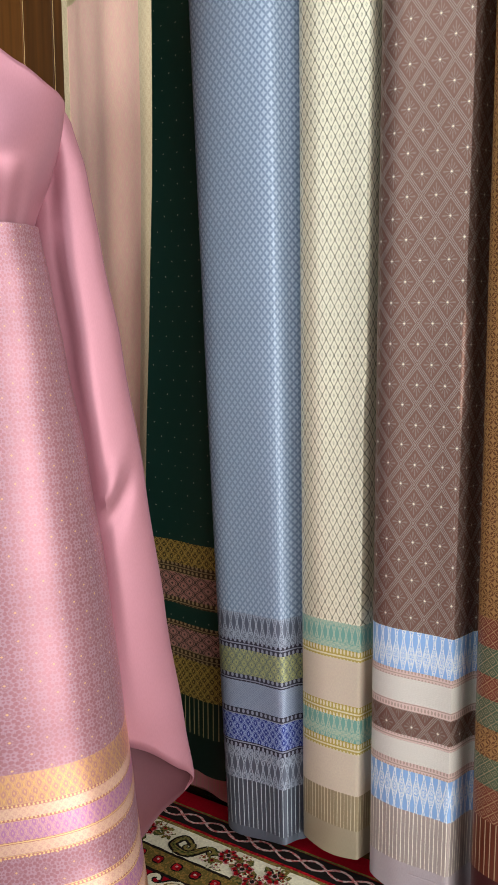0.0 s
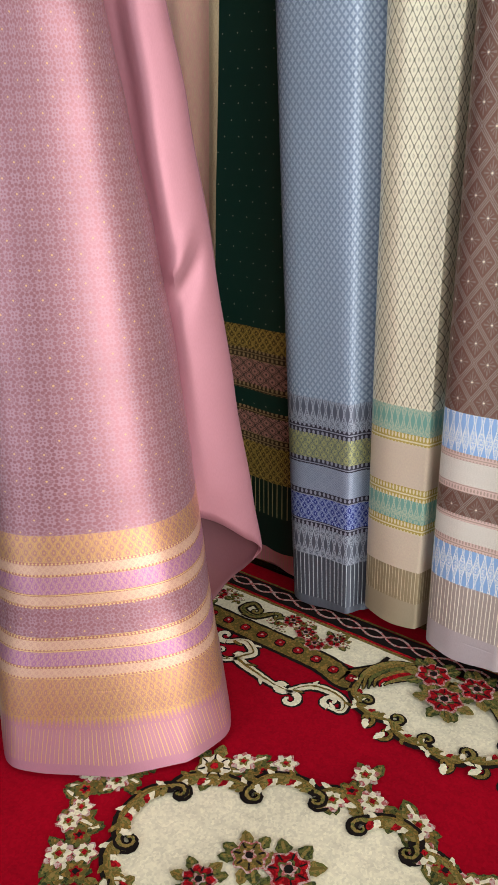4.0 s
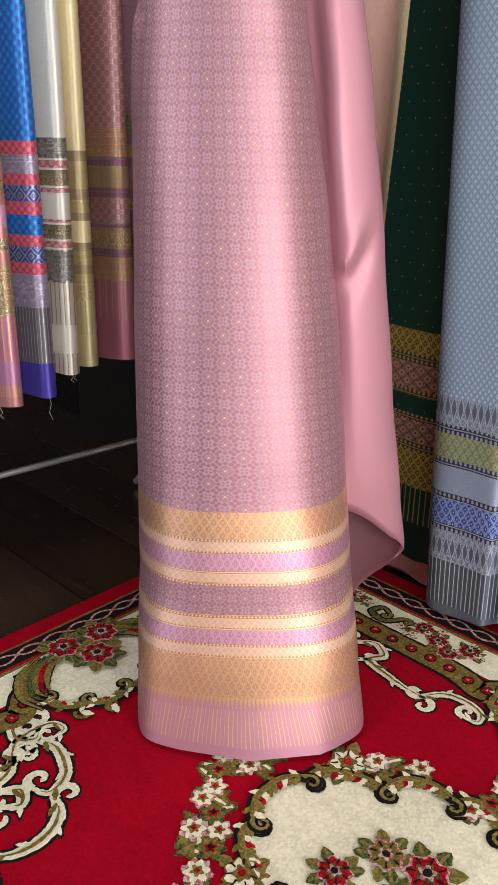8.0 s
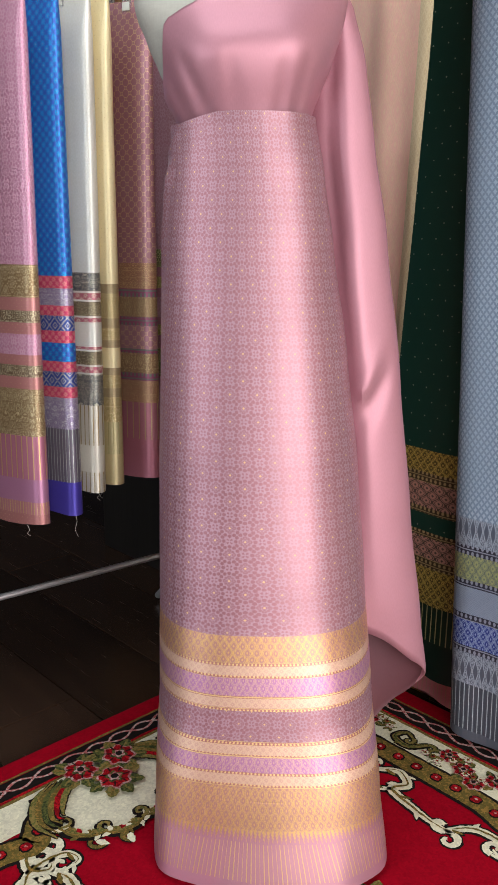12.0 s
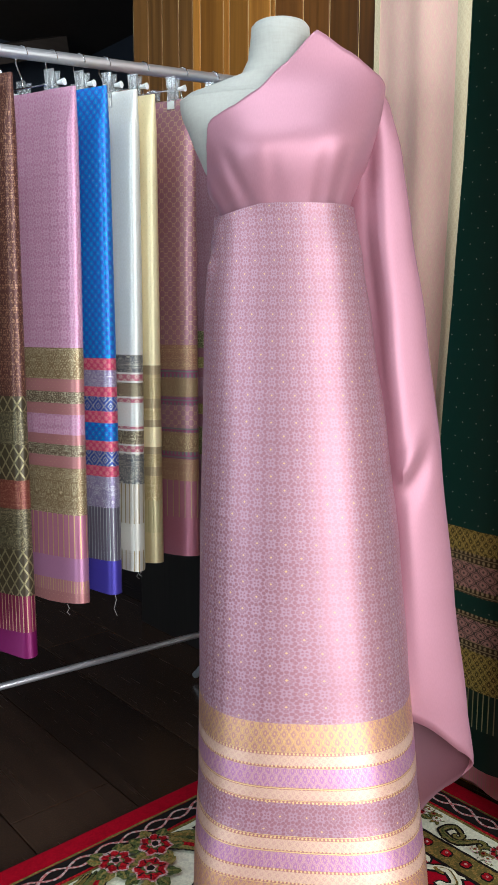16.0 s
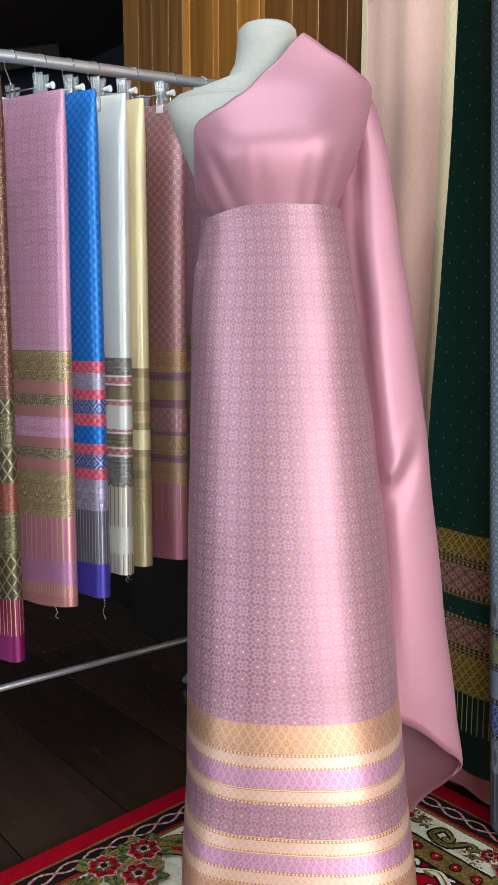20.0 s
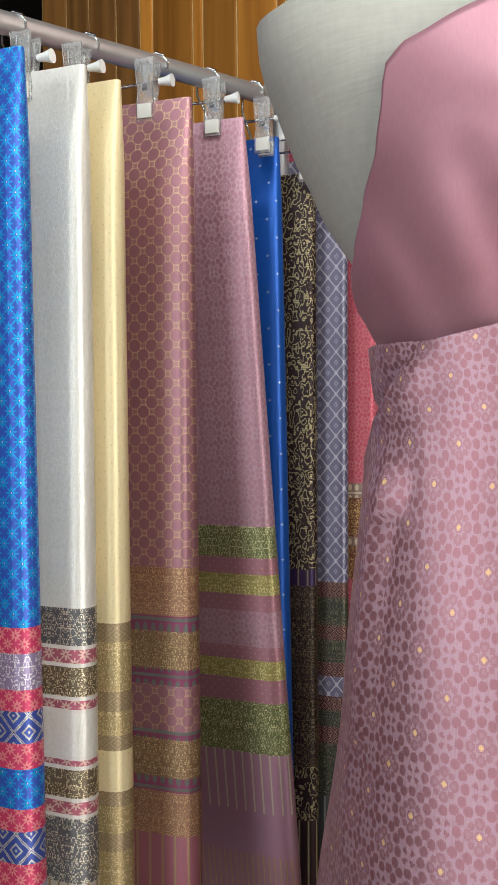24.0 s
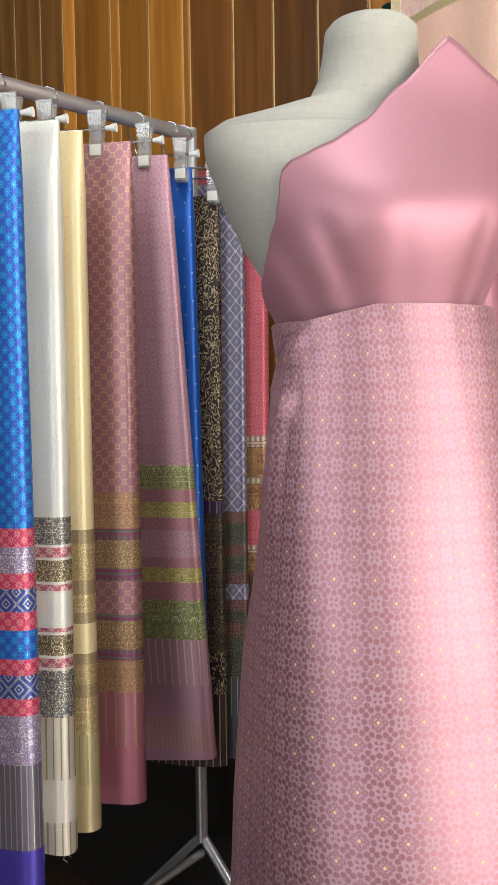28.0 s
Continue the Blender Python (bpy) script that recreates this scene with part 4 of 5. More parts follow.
rack = thing("clothes_rack", "grey tubular steel clothes rack full of clipped silks", "clothes rack")
part("top_rail", tube([RAIL_A, RAIL_B], 0.0125, 14), steel, rack)
for p in (RAIL_A, RAIL_B):
    part("post", tube([p + Vector((0, 0, 0.012)), (p.x, p.y, 0.27)], 0.0115, 12), steel, rack)
    part("foot", tube([(p.x, p.y, 0.28), (p.x + 0.03, p.y - 0.20, 0.0)], 0.010, 10), steel, rack)
    part("foot", tube([(p.x, p.y, 0.28), (p.x - 0.02, p.y + 0.26, 0.0)], 0.010, 10), steel, rack)
part("cross_bar", tube([(RAIL_A.x, RAIL_A.y, 0.225), (RAIL_B.x, RAIL_B.y, 0.245)], 0.0078, 12), steel, rack)

# ---- dress form and dress ----
FORM_AT, FORM_TURN = (1.02, 0.98, 0.0), -45.0


def egg(left, right, front, back, n, count=48, start=0.0):
    """Closed outline between left and right, front (-y) and back, in the form's own axes."""
    c, h = (left + right) / 2, (right - left) / 2
    m, d = (front + back) / 2, (front - back) / 2
    pts = []
    for i in range(count):
        a = 2 * math.pi * i / count + start
        ca, sa = math.cos(a), math.sin(a)
        pts.append((c + h * math.copysign(abs(ca) ** (2 / n), ca), -(m + d * math.copysign(abs(sa) ** (2 / n), -sa))))
    return pts


FORM = [(0.86, -0.10, 0.115, 0.09, -0.09, 2.2), (1.0, -0.105, 0.12, 0.085, -0.09, 2.2), (1.15, -0.095, 0.108, 0.078, -0.085, 2.2),
        (1.22, -0.110, 0.112, 0.085, -0.085, 2.2), (1.28, -0.130, 0.130, 0.100, -0.08, 2.2), (1.33, -0.152, 0.145, 0.088, -0.08, 2.3),
        (1.37, -0.169, 0.158, 0.060, -0.072, 2.4), (1.390, -0.171, 0.158, 0.048, -0.062, 2.3), (1.402, -0.154, 0.140, 0.040, -0.056, 2.2),
        (1.410, -0.118, 0.100, 0.038, -0.052, 2.1), (1.424, -0.068, 0.058, 0.040, -0.050, 2.0), (1.445, -0.057, 0.047, 0.042, -0.050, 2.0),
        (1.470, -0.053, 0.043, 0.046, -0.046, 2.0), (1.491, -0.051, 0.041, 0.048, -0.044, 2.0), (1.497, -0.046, 0.036, 0.042, -0.040, 2.0)]
SKEW = [(1.15, 0.0), (1.22, 0.010), (1.28, 0.035), (1.33, 0.035), (1.37, 0.022), (1.40, 0.018), (1.415, 0.0)]


def form_line(z):
    """The form's outline; its bare shoulder is drawn back."""
    row = table(FORM, z)
    k = table(SKEW, z)[0]
    g = 0.020 * min(1.0, max(0.0, (1.245 - z) / 0.03))  # nipped under the garments
    row = (row[0] + g, row[1] - g, row[2] - g, row[3] + g, row[4])
    return [(x, y + k * (x / row[0]) ** 2 if x < 0 else y) for x, y in egg(*row)]


linen, lk, lb = material("linen")
lt = lk.scaled(lk.coords("Object"), (260, 260, 60))
l1, l2 = lk.noise(lt, 1.0, 2.0), lk.noise(lk.scaled(lk.coords("Object"), (40, 40, 300)), 1.0, 2.0)
lk.put(lb.inputs["Base Color"], lk.mix(lk.math("MULTIPLY", lk.math("ADD", l1, l2), 0.5), (0.30, 0.29, 0.26), (0.42, 0.41, 0.37)))
lb.inputs["Roughness"].default_value = 0.85
lk.put(lb.inputs["Normal"], lk.bump(lk.math("ADD", l1, l2), 0.25, 0.001))
bm = loft(form_line, [r[0] for r in FORM[:5]] + spread(1.30, 1.39, 6) + [r[0] for r in FORM[7:]], top=True, bottom=True)
for v, r in (((0, 0, 0.43), 0.016),):
    bmesh.ops.create_cone(bm, cap_ends=True, segments=16, radius1=r, radius2=r, depth=0.86, matrix=Matrix.Translation(v))
bmesh.ops.create_cone(bm, cap_ends=True, segments=24, radius1=0.085, radius2=0.07, depth=0.02, matrix=Matrix.Translation((0, -0.02, 0.01)))
form = part("dress_form", bm, linen, None)
form.matrix_basis = pose(*FORM_AT, 0, 0, FORM_TURN)
tagged(form, "headless dress form covered in pale grey linen", "dress form")

SKIRT = [(0.0, -0.142, 0.268, 0.283, -0.24, 9.0), (0.13, -0.138, 0.251, 0.256, -0.235, 6.5), (0.28, -0.137, 0.237, 0.228, -0.23, 3.3),
         (0.47, -0.137, 0.220, 0.196, -0.21, 2.6), (0.66, -0.136, 0.203, 0.168, -0.185, 2.4), (0.85, -0.130, 0.179, 0.142, -0.15, 2.3),
         (1.02, -0.119, 0.151, 0.115, -0.075, 2.1), (1.13, -0.108, 0.133, 0.100, -0.045, 2.0), (1.214, -0.108, 0.118, 0.090, -0.080, 2.2)]


def skirt_line(z):
    row = table(SKIRT, z)
    pts = egg(*row, count=72, start=math.pi / 2)
    soft = egg(*row[:4], min(row[4], 3.2), count=72, start=math.pi / 2)
    out = []
    low = max(0.0, 1 - z / 0.5)
    high = max(0.0, (z - 1.06) / 0.15)
    c, h, ym = (row[0] + row[1]) / 2, (row[1] - row[0]) / 2, -(row[2] + row[3]) / 2
    for i, (x, y) in enumerate(pts):
        a = 2 * math.pi * i / 72
        if y > ym:  # the back hangs in a rounder line
            x, y = soft[i]
        if y > ym and x < c:
            x -= 0.22 * min(1.0, max(0.0, (1.08 - z) / 0.25)) * (y - ym) * (c - x) / h
        if y < 0:  # the front of the hem bows out to one rounded point
            q = min(1.0, abs(x - 0.10) / (0.24 if x < 0.10 else 0.165))
            y *= 1 - 0.25 * max(0.0, 1 - z / 0.40) * q * q
        w = 0.003 * low * math.sin(5 * a + 0.6) + 0.003 * math.sin(3 * a + 2.2 * z)
        if y > ym - 0.02 and x < c:  # free edge of the wrap
            w += 0.010 * min(1.0, max(0.0, (1.15 - z) / 0.03)) * max(0.0, 1 - max(0.0, 1.15 - z) / 0.3)
        if x < c:  # a crease that runs round from the free edge and dies out in front
            back = min(1.0, max(0.0, (y + 0.075) / 0.06))
            line = z - (1.150 + 0.10 * (1 - back))
            back *= min(1.0, max(0.0, (0.05 - y) / 0.03))
            w += back * (0.005 * math.exp(-((line + 0.012) / 0.012) ** 2) - 0.006 * math.exp(-((line - 0.010) / 0.010) ** 2))
        w -= 0.0015 * high * max(0.0, math.sin(9 * a + 1.0)) ** 2
        r = math.hypot(x - 0.05, y) or 1
        out.append((x + (x - 0.05) / r * w, y + y / r * w))
    return out


skirt = thing("silk_skirt", "dusty pink lace patterned silk skirt with gold and lilac border bands", "skirt", FORM_AT, FORM_TURN)
lace = S("rose_lace", (0.318, 0.130, 0.152), (0.385, 0.232, 0.285), "rosette", 0.041, 1.0, gold=0.30, sheen=0.88, rough=0.48, aniso=0.45, relief=0.10, spots=((0.66, 0.42, 0.20), 0.041, 1.0))
cream_b = S("cream_band", (0.66, 0.45, 0.33), (0.56, 0.33, 0.27), "bloom", 0.012, 1.0, 0.2, sheen=0.6, rough=0.42)
edge_b = S("edge_band", (0.40, 0.17, 0.16), (0.74, 0.52, 0.24), "beads", 0.006, 1.0, 0.6, sheen=0.6)
lilac_b = S("lilac_band", (0.42, 0.19, 0.37), (0.58, 0.34, 0.33), "ogee", 0.0125, 1.9, 0.6, sheen=0.6, rough=0.42)
gold_b = S("gold_band", (0.44, 0.22, 0.20), (0.66, 0.41, 0.16), "ogee", 0.0145, 1.45, 0.8, sheen=0.5, rough=0.42)
gold_f = S("gold_flame", (0.46, 0.23, 0.21), (0.66, 0.41, 0.16), "ogee", 0.0125, 2.0, 0.8, sheen=0.5, rough=0.42)
stripes = S("rose_gold_lines", (0.46, 0.215, 0.28), (0.66, 0.43, 0.20), "stripe", 0.0070, 1.0, 0.7, sheen=0.5, rough=0.46)
teeth = S("gold_teeth", (0.46, 0.215, 0.28), (0.66, 0.41, 0.16), "teeth", 0.0070, 3.15, 0.8, sheen=0.5, rough=0.42, v0=0.116)
hem_b = S("rose_hem", (0.46, 0.215, 0.29), sheen=0.5, rough=0.46)
lo = 0.010
for hi, m, what in ((0.030, hem_b, "hem"), (0.094, stripes, "woven_band"), (0.116, teeth, "woven_band"), (0.186, gold_f, "woven_band"), (0.190, edge_b, "woven_band"), (0.205, cream_b, "woven_band"),
                    (0.209, edge_b, "woven_band"), (0.233, lilac_b, "woven_band"), (0.237, edge_b, "woven_band"), (0.252, cream_b, "woven_band"), (0.258, edge_b, "woven_band"),
                    (0.308, lace, "woven_band"), (0.313, edge_b, "woven_band"), (0.328, cream_b, "woven_band"), (0.332, edge_b, "woven_band"), (0.360, lilac_b, "woven_band"),
                    (0.364, edge_b, "woven_band"), (0.379, cream_b, "woven_band"), (0.384, edge_b, "woven_band"), (0.426, gold_b, "woven_band"), (1.214, lace, "cloth_body")):
    band = part(what, loft(skirt_line, spread(lo, hi, max(2, int((hi - lo) * 130)))), m, skirt)
    for v in band.data.vertices:  # the waist sinks towards the open side
        if v.co.z > 1.15 and v.co.x < -0.03:
            v.co.z -= 0.014 * (v.co.z - 1.15) / 0.064 * min(1.0, (-0.03 - v.co.x) / 0.06)
    lo = hi

satin = S("rose_satin", (0.41, 0.195, 0.245), sheen=0.48, rough=0.52, relief=0.05, aniso=0.0)
top_dress = thing("satin_wrap", "dusty pink satin one-shoulder bodice with a long hanging sash", "garment", FORM_AT, FORM_TURN)


def top_edge(u):
    return table([(-0.13, 1.322), (-0.117, 1.334), (-0.106, 1.345), (-0.074, 1.359), (-0.040, 1.381), (0.0, 1.419), (0.052, 1.470), (0.10, 1.442), (0.15, 1.412), (0.17, 1.395)], u)[0]


def body_row(z):
    """The form's measures at z, eased as stretched cloth eases them."""
    rows = [table(FORM, min(z + dz, 1.385)) for dz in (-0.04, -0.027, -0.013, 0.0, 0.013, 0.027, 0.04)]
    return tuple(sum(col) / len(rows) for col in zip(*rows))


bm = bmesh.new()
lay = bm.loops.layers.uv.new("UVMap")
NS, NT = 170, 40
grid = []
for i in range(NS + 1):
    s = i / NS
    col_v = []
    for j in range(NT + 1):
        w = j / NT
        a_left = table([(0.0, 4.5), (0.18, 3.6), (0.28, 3.2), (0.46, 2.86), (0.61, 2.65), (0.75, 2.50), (0.93, 2.37), (1.0, 2.31)], w)[0]
        a = a_left + (-0.35 * (1 - w) - a_left) * s
        u = -0.11 + 0.26 * s
        for _ in range(12):
            z = 1.184 + (top_edge(u) - 1.184) * w
            L, R, fr, bk, n = body_row(z)
            c, h = (L + R) / 2, (R - L) / 2 - 0.010 + 0.015 * min(1.0, w * 2.5)
            ca, sa = math.cos(a), math.sin(a)
            u = c + h * math.copysign(abs(ca) ** (2 / n), ca)
        f = (fr + bk) / 2 + ((fr - bk) / 2 - 0.006 + 0.016 * min(1.0, w * 2)) * math.copysign(abs(sa) ** (2 / n), sa)
        if u < 0:
            f -= table(SKEW, z)[0] * (u / L) ** 2
        bust = 0.007 * math.exp(-((z - 1.295) / 0.05) ** 2) * (math.exp(-((u + 0.055) / 0.05) ** 2) + math.exp(-((u - 0.075) / 0.05) ** 2))
        hang = 0.009 * math.exp(-((z - 1.30) / 0.09) ** 2) * max(0.0, sa)
        low = max(0.0, 1 - (z - 1.206) / 0.095)
        pleat = 0.0
        for u0, k0, lean in ((-0.078, 0.007, -0.55), (-0.046, 0.010, -0.50), (-0.004, 0.003, -0.15), (0.056, 0.006, 0.12), (0.080, 0.007, 0.25), (0.104, 0.009, 0.30)):
            pleat += k0 * math.exp(-((u - u0 - lean * (z - 1.206)) / 0.0085) ** 2)
        f += bust + hang - pleat * low ** 0.7
        col_v.append(bm.verts.new((u, -f, z)))
    grid.append(col_v)
for i in range(NS):
    for j in range(NT):
        f = bm.faces.new((grid[i][j], grid[i + 1][j], grid[i + 1][j + 1], grid[i][j + 1]))
        for lp in f.loops:
            lp[lay].uv = (lp.vert.co.x, lp.vert.co.z)
for _ in range(4):
    bmesh.ops.smooth_vert(bm, verts=[v for v in bm.verts if not v.is_boundary], factor=0.5, use_axis_x=True, use_axis_y=True, use_axis_z=True)
bodice = part("bodice", bm, satin, top_dress)
mod = bodice.modifiers.new("thick", "SOLIDIFY")
mod.thickness, mod.offset = 0.003, -1

SASH = [(0.10, 0.10, 0.285), (0.16, 0.10, 0.30), (0.256, 0.10, 0.350), (0.364, 0.10, 0.333), (0.565, 0.10, 0.303), (0.806, 0.09, 0.272), (1.038, 0.07, 0.238), (1.182, 0.06, 0.211),
        (1.30, 0.07, 0.192), (1.385, 0.09, 0.168), (1.42, 0.08, 0.135), (1.44, 0.07, 0.105)]
bm = bmesh.new()
lay = bm.loops.layers.uv.new("UVMap")
NS, NT = 40, 60
grid = []
for i in range(NS + 1):
    s = i / NS  # 0 front inner edge, 0.5 outer fold, 1 back inner edge
    zb = table([(0.0, 0.40), (0.18, 0.345), (0.34, 0.285), (0.5, 0.245), (0.62, 0.195), (0.75, 0.120), (0.88, 0.085), (1.0, 0.07)], s)[0]
    col_v = []
    for j in range(NT + 1):
        z = zb + (1.435 - zb) * j / NT
        inn, out = table(SASH, z)
        a = math.pi * (s - 0.5)
        h = out - inn
        u = inn + h * math.cos(a) ** 0.75 if abs(s - 0.5) < 0.4999 else inn
        d = 0.050 - 0.022 * min(1, max(0, (z - 0.9) / 0.4)) - 0.012 * max(0, (0.4 - z) / 0.3)
        f = -0.01 - d * math.sin(a)
        if s < 0.5:  # soft folds of the front
            g = (u - inn) / h
            f += 0.006 * math.sin(9 * g + 2.5 * z) * (1 - g) - 0.085 * max(0.0, 1 - g / 0.62) * max(0, min(1, (z - 0.36) / 0.3)) * max(0.0, min(1, (1.40 - z) / 0.12)) - 0.016 * math.exp(-((g - 0.55 + 0.25 * (1.2 - z)) / 0.10) ** 2) * max(0, min(1, (z - 0.7) / 0.3))
            f += 0.012 * math.exp(-((z - 0.785 - 0.25 * (g - 0.6)) / 0.02) ** 2) * math.exp(-((g - 0.66) / 0.13) ** 2)
            f -= 0.010 * math.exp(-((z - 0.745 - 0.25 * (g - 0.6)) / 0.025) ** 2) * math.exp(-((g - 0.7) / 0.18) ** 2)
        col_v.append(bm.verts.new((u, -f, z)))
    grid.append(col_v)
# inner face: a much darker, less glossy rose than the satin
sash_inside = S("rose_sash_inside", (0.115, 0.045, 0.058), sheen=0.1, rough=0.5)
for i in range(NS):
    for j in range(NT):
        f = bm.faces.new((grid[i][j], grid[i + 1][j], grid[i + 1][j + 1], grid[i][j + 1]))
        for lp in f.loops:
            lp[lay].uv = (lp.vert.co.x, lp.vert.co.z)
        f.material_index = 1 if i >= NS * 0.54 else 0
sash = part("sash", bm, satin, top_dress, "long satin sash with a darker, duller inside")
sash.data.materials.append(sash_inside)
mod = sash.modifiers.new("thick", "SOLIDIFY")
mod.thickness, mod.offset = 0.002, 0

# ---- carpet ----
red_pile = pile("red_pile", (0.31, 0.0016, 0.012))
carpet = part("carpet", box((0.15, -0.62, -0.016), (1.555, 1.352, 0.0), 0.005), red_pile, None, smooth=False)
tagged(carpet, "red pile carpet with cream and gold floral scrolls", "carpet")
PILE = [pile("pile_black", (0.014, 0.011, 0.010)), pile("pile_cream", (0.76, 0.73, 0.55)),
        pile("pile_gold", (0.29, 0.175, 0.045), (0.14, 0.11, 0.03), 0.34), pile("pile_scarlet", (0.42, 0.010, 0.016), (0.20, 0.006, 0.010), 0.28),
        pile("pile_green", (0.12, 0.13, 0.035), (0.26, 0.19, 0.06), 0.3), pile("pile_dark_green", (0.035, 0.048, 0.020), (0.11, 0.12, 0.035), 0.3), pile("pile_pink", (0.54, 0.40, 0.37), (0.42, 0.12, 0.12), 0.25)]
BLACK, CREAM, GILT, SCARLET, GREEN, FOREST, PINK = range(7)


class Motif:
    """One woven figure of the carpet, drawn from ribbons, blobs and leaves that stand a little proud of each other."""

    def __init__(self, seed, place):
        self.bm = bmesh.new()
        self.place = place
        self.rnd = random.Random(seed)
        self.tick = 0

    def vert(self, s, d, h):
        x, y = self.place(s + self.rnd.uniform(-0.0009, 0.0009), d + self.rnd.uniform(-0.0009, 0.0009))
        return self.bm.verts.new((x, y, 0.0007 * (h + 0.03 * self.tick)))

    def ribbon(self, pts, w, colour, h, closed=False, step=0.0042):
        """w: one width, or a function of 0..1 along."""
        self.tick += 1
        line = smooth_line(pts, step, closed)
        n = len(line)
        rows = []
        for i, p in enumerate(line):
            a = line[(i - 1) % n] if closed else line[max(i - 1, 0)]
            b = line[(i + 1) % n] if closed else line[min(i + 1, n - 1)]
            t = (b - a)
            t = t.normalized() if t.length > 1e-9 else Vector((1, 0))
            nrm = Vector((-t.y, t.x))
            ww = (w(i / max(1, n - 1)) if callable(w) else w) / 2
            rows.append((self.vert(*(p + nrm * ww), h), self.vert(*(p - nrm * ww), h)))
        for i in range(n if closed else n - 1):
            (a, b), (c, d) = rows[i], rows[(i + 1) % n]
            self.bm.faces.new((a, b, d, c)).material_index = colour
        return self

    def blob(self, s, d, r, colour, h, lobes=0, depth=0.25, turn=0.0, n=26, squash=1.0):
        self.tick += 1
        mid = self.vert(s, d, h)
        ring = []
        for i in range(n):
            a = 2 * math.pi * i / n
            q = r * (1 - depth * (0.5 + 0.5 * math.cos(lobes * a + turn)) if lobes else 1)
            ring.append(self.vert(s + q * math.cos(a), d + q * squash * math.sin(a), h))
        for i in range(n):
            self.bm.faces.new((mid, ring[i], ring[(i + 1) % n])).material_index = colour
        return self

    def leaf(self, s, d, ang, length, width, colour, h, vein=None):
        u, v = Vector((math.cos(ang), math.sin(ang))), Vector((-math.sin(ang), math.cos(ang)))
        self.tick += 1
        left, right = [], []
        for i in range(7):
            f = i / 6
            w = width / 2 * math.sin(math.pi * min(1, f * 0.92 + 0.08)) ** 0.8 * (1 + 0.25 * (i % 2))
            p = Vector((s, d)) + u * length * f
            left.append(self.vert(*(p + v * w), h))
            right.append(self.vert(*(p - v * w), h))
        for i in range(6):
            self.bm.faces.new((left[i], right[i], right[i + 1], left[i + 1])).material_index = colour
        if vein is not None:
            self.ribbon([(s, d), tuple(Vector((s, d)) + u * length * 0.85)], 0.005, vein, h + 1, step=0.006)
        return self

    def fill(self, pts, colour, h, step=0.012):
        line = smooth_line(pts, step, True)
        c = sum(line, Vector((0, 0))) / len(line)
        mid = self.vert(c.x, c.y, h)
        ring = [self.vert(p.x, p.y, h) for p in line]
        for i in range(len(ring)):
            self.bm.faces.new((mid, ring[i], ring[(i + 1) % len(ring)])).material_index = colour
        return self

    def done(self, name, label=""):
        for f in self.bm.faces:
            if f.normal.z == 0:
                f.normal_update()
            if f.normal.z < 0:
                f.normal_flip()
        ob = part(name, self.bm, None, carpet, label, smooth=False)
        for m in PILE:
            ob.data.materials.append(m)
        return ob


def smooth_line(pts, step, closed=False):
    """A rounded line through pts."""
    P = [Vector(p) for p in pts]
    if len(P) == 2:
        n = max(1, int((P[1] - P[0]).length / step))
        return [P[0].lerp(P[1], i / n) for i in range(n + 1)]
    out = []
    n = len(P)
    for i in range(n if closed else n - 1):
        p1, p2 = P[i], P[(i + 1) % n]
        p0 = P[(i - 1) % n] if closed or i > 0 else p1 - (p2 - p1)
        p3 = P[(i + 2) % n] if closed or i < n - 2 else p2 + (p2 - p1)
        k = max(2, int((p2 - p1).length / step))
        for j in range(k):
            t = j / k
            out.append(0.5 * ((2 * p1) + (p2 - p0) * t + (2 * p0 - 5 * p1 + 4 * p2 - p3) * t * t + (3 * p1 - p0 - 3 * p2 + p3) * t ** 3))
    if not closed:
        out.append(P[-1])
    return out


def spiral(c, r, a0, turns, n=16):
    """Points that curl inwards round c."""
    return [(c[0] + r * (1 - 0.8 * i / n) * math.cos(a0 + turns * 2 * math.pi * i / n), c[1] + r * (1 - 0.8 * i / n) * math.sin(a0 + turns * 2 * math.pi * i / n)) for i in range(n + 1)]


def taper(w):
    return lambda f: w * (0.35 + 0.65 * math.sin(math.pi * min(1, 0.15 + f * 0.85)))


# the carpet's four sides: s along the side from its middle, d inwards from the outer edge
SIDES = {"east": lambda s, d: (1.555 - d, 0.375 + s), "north": lambda s, d: (0.850 + s, 1.352 - d)}


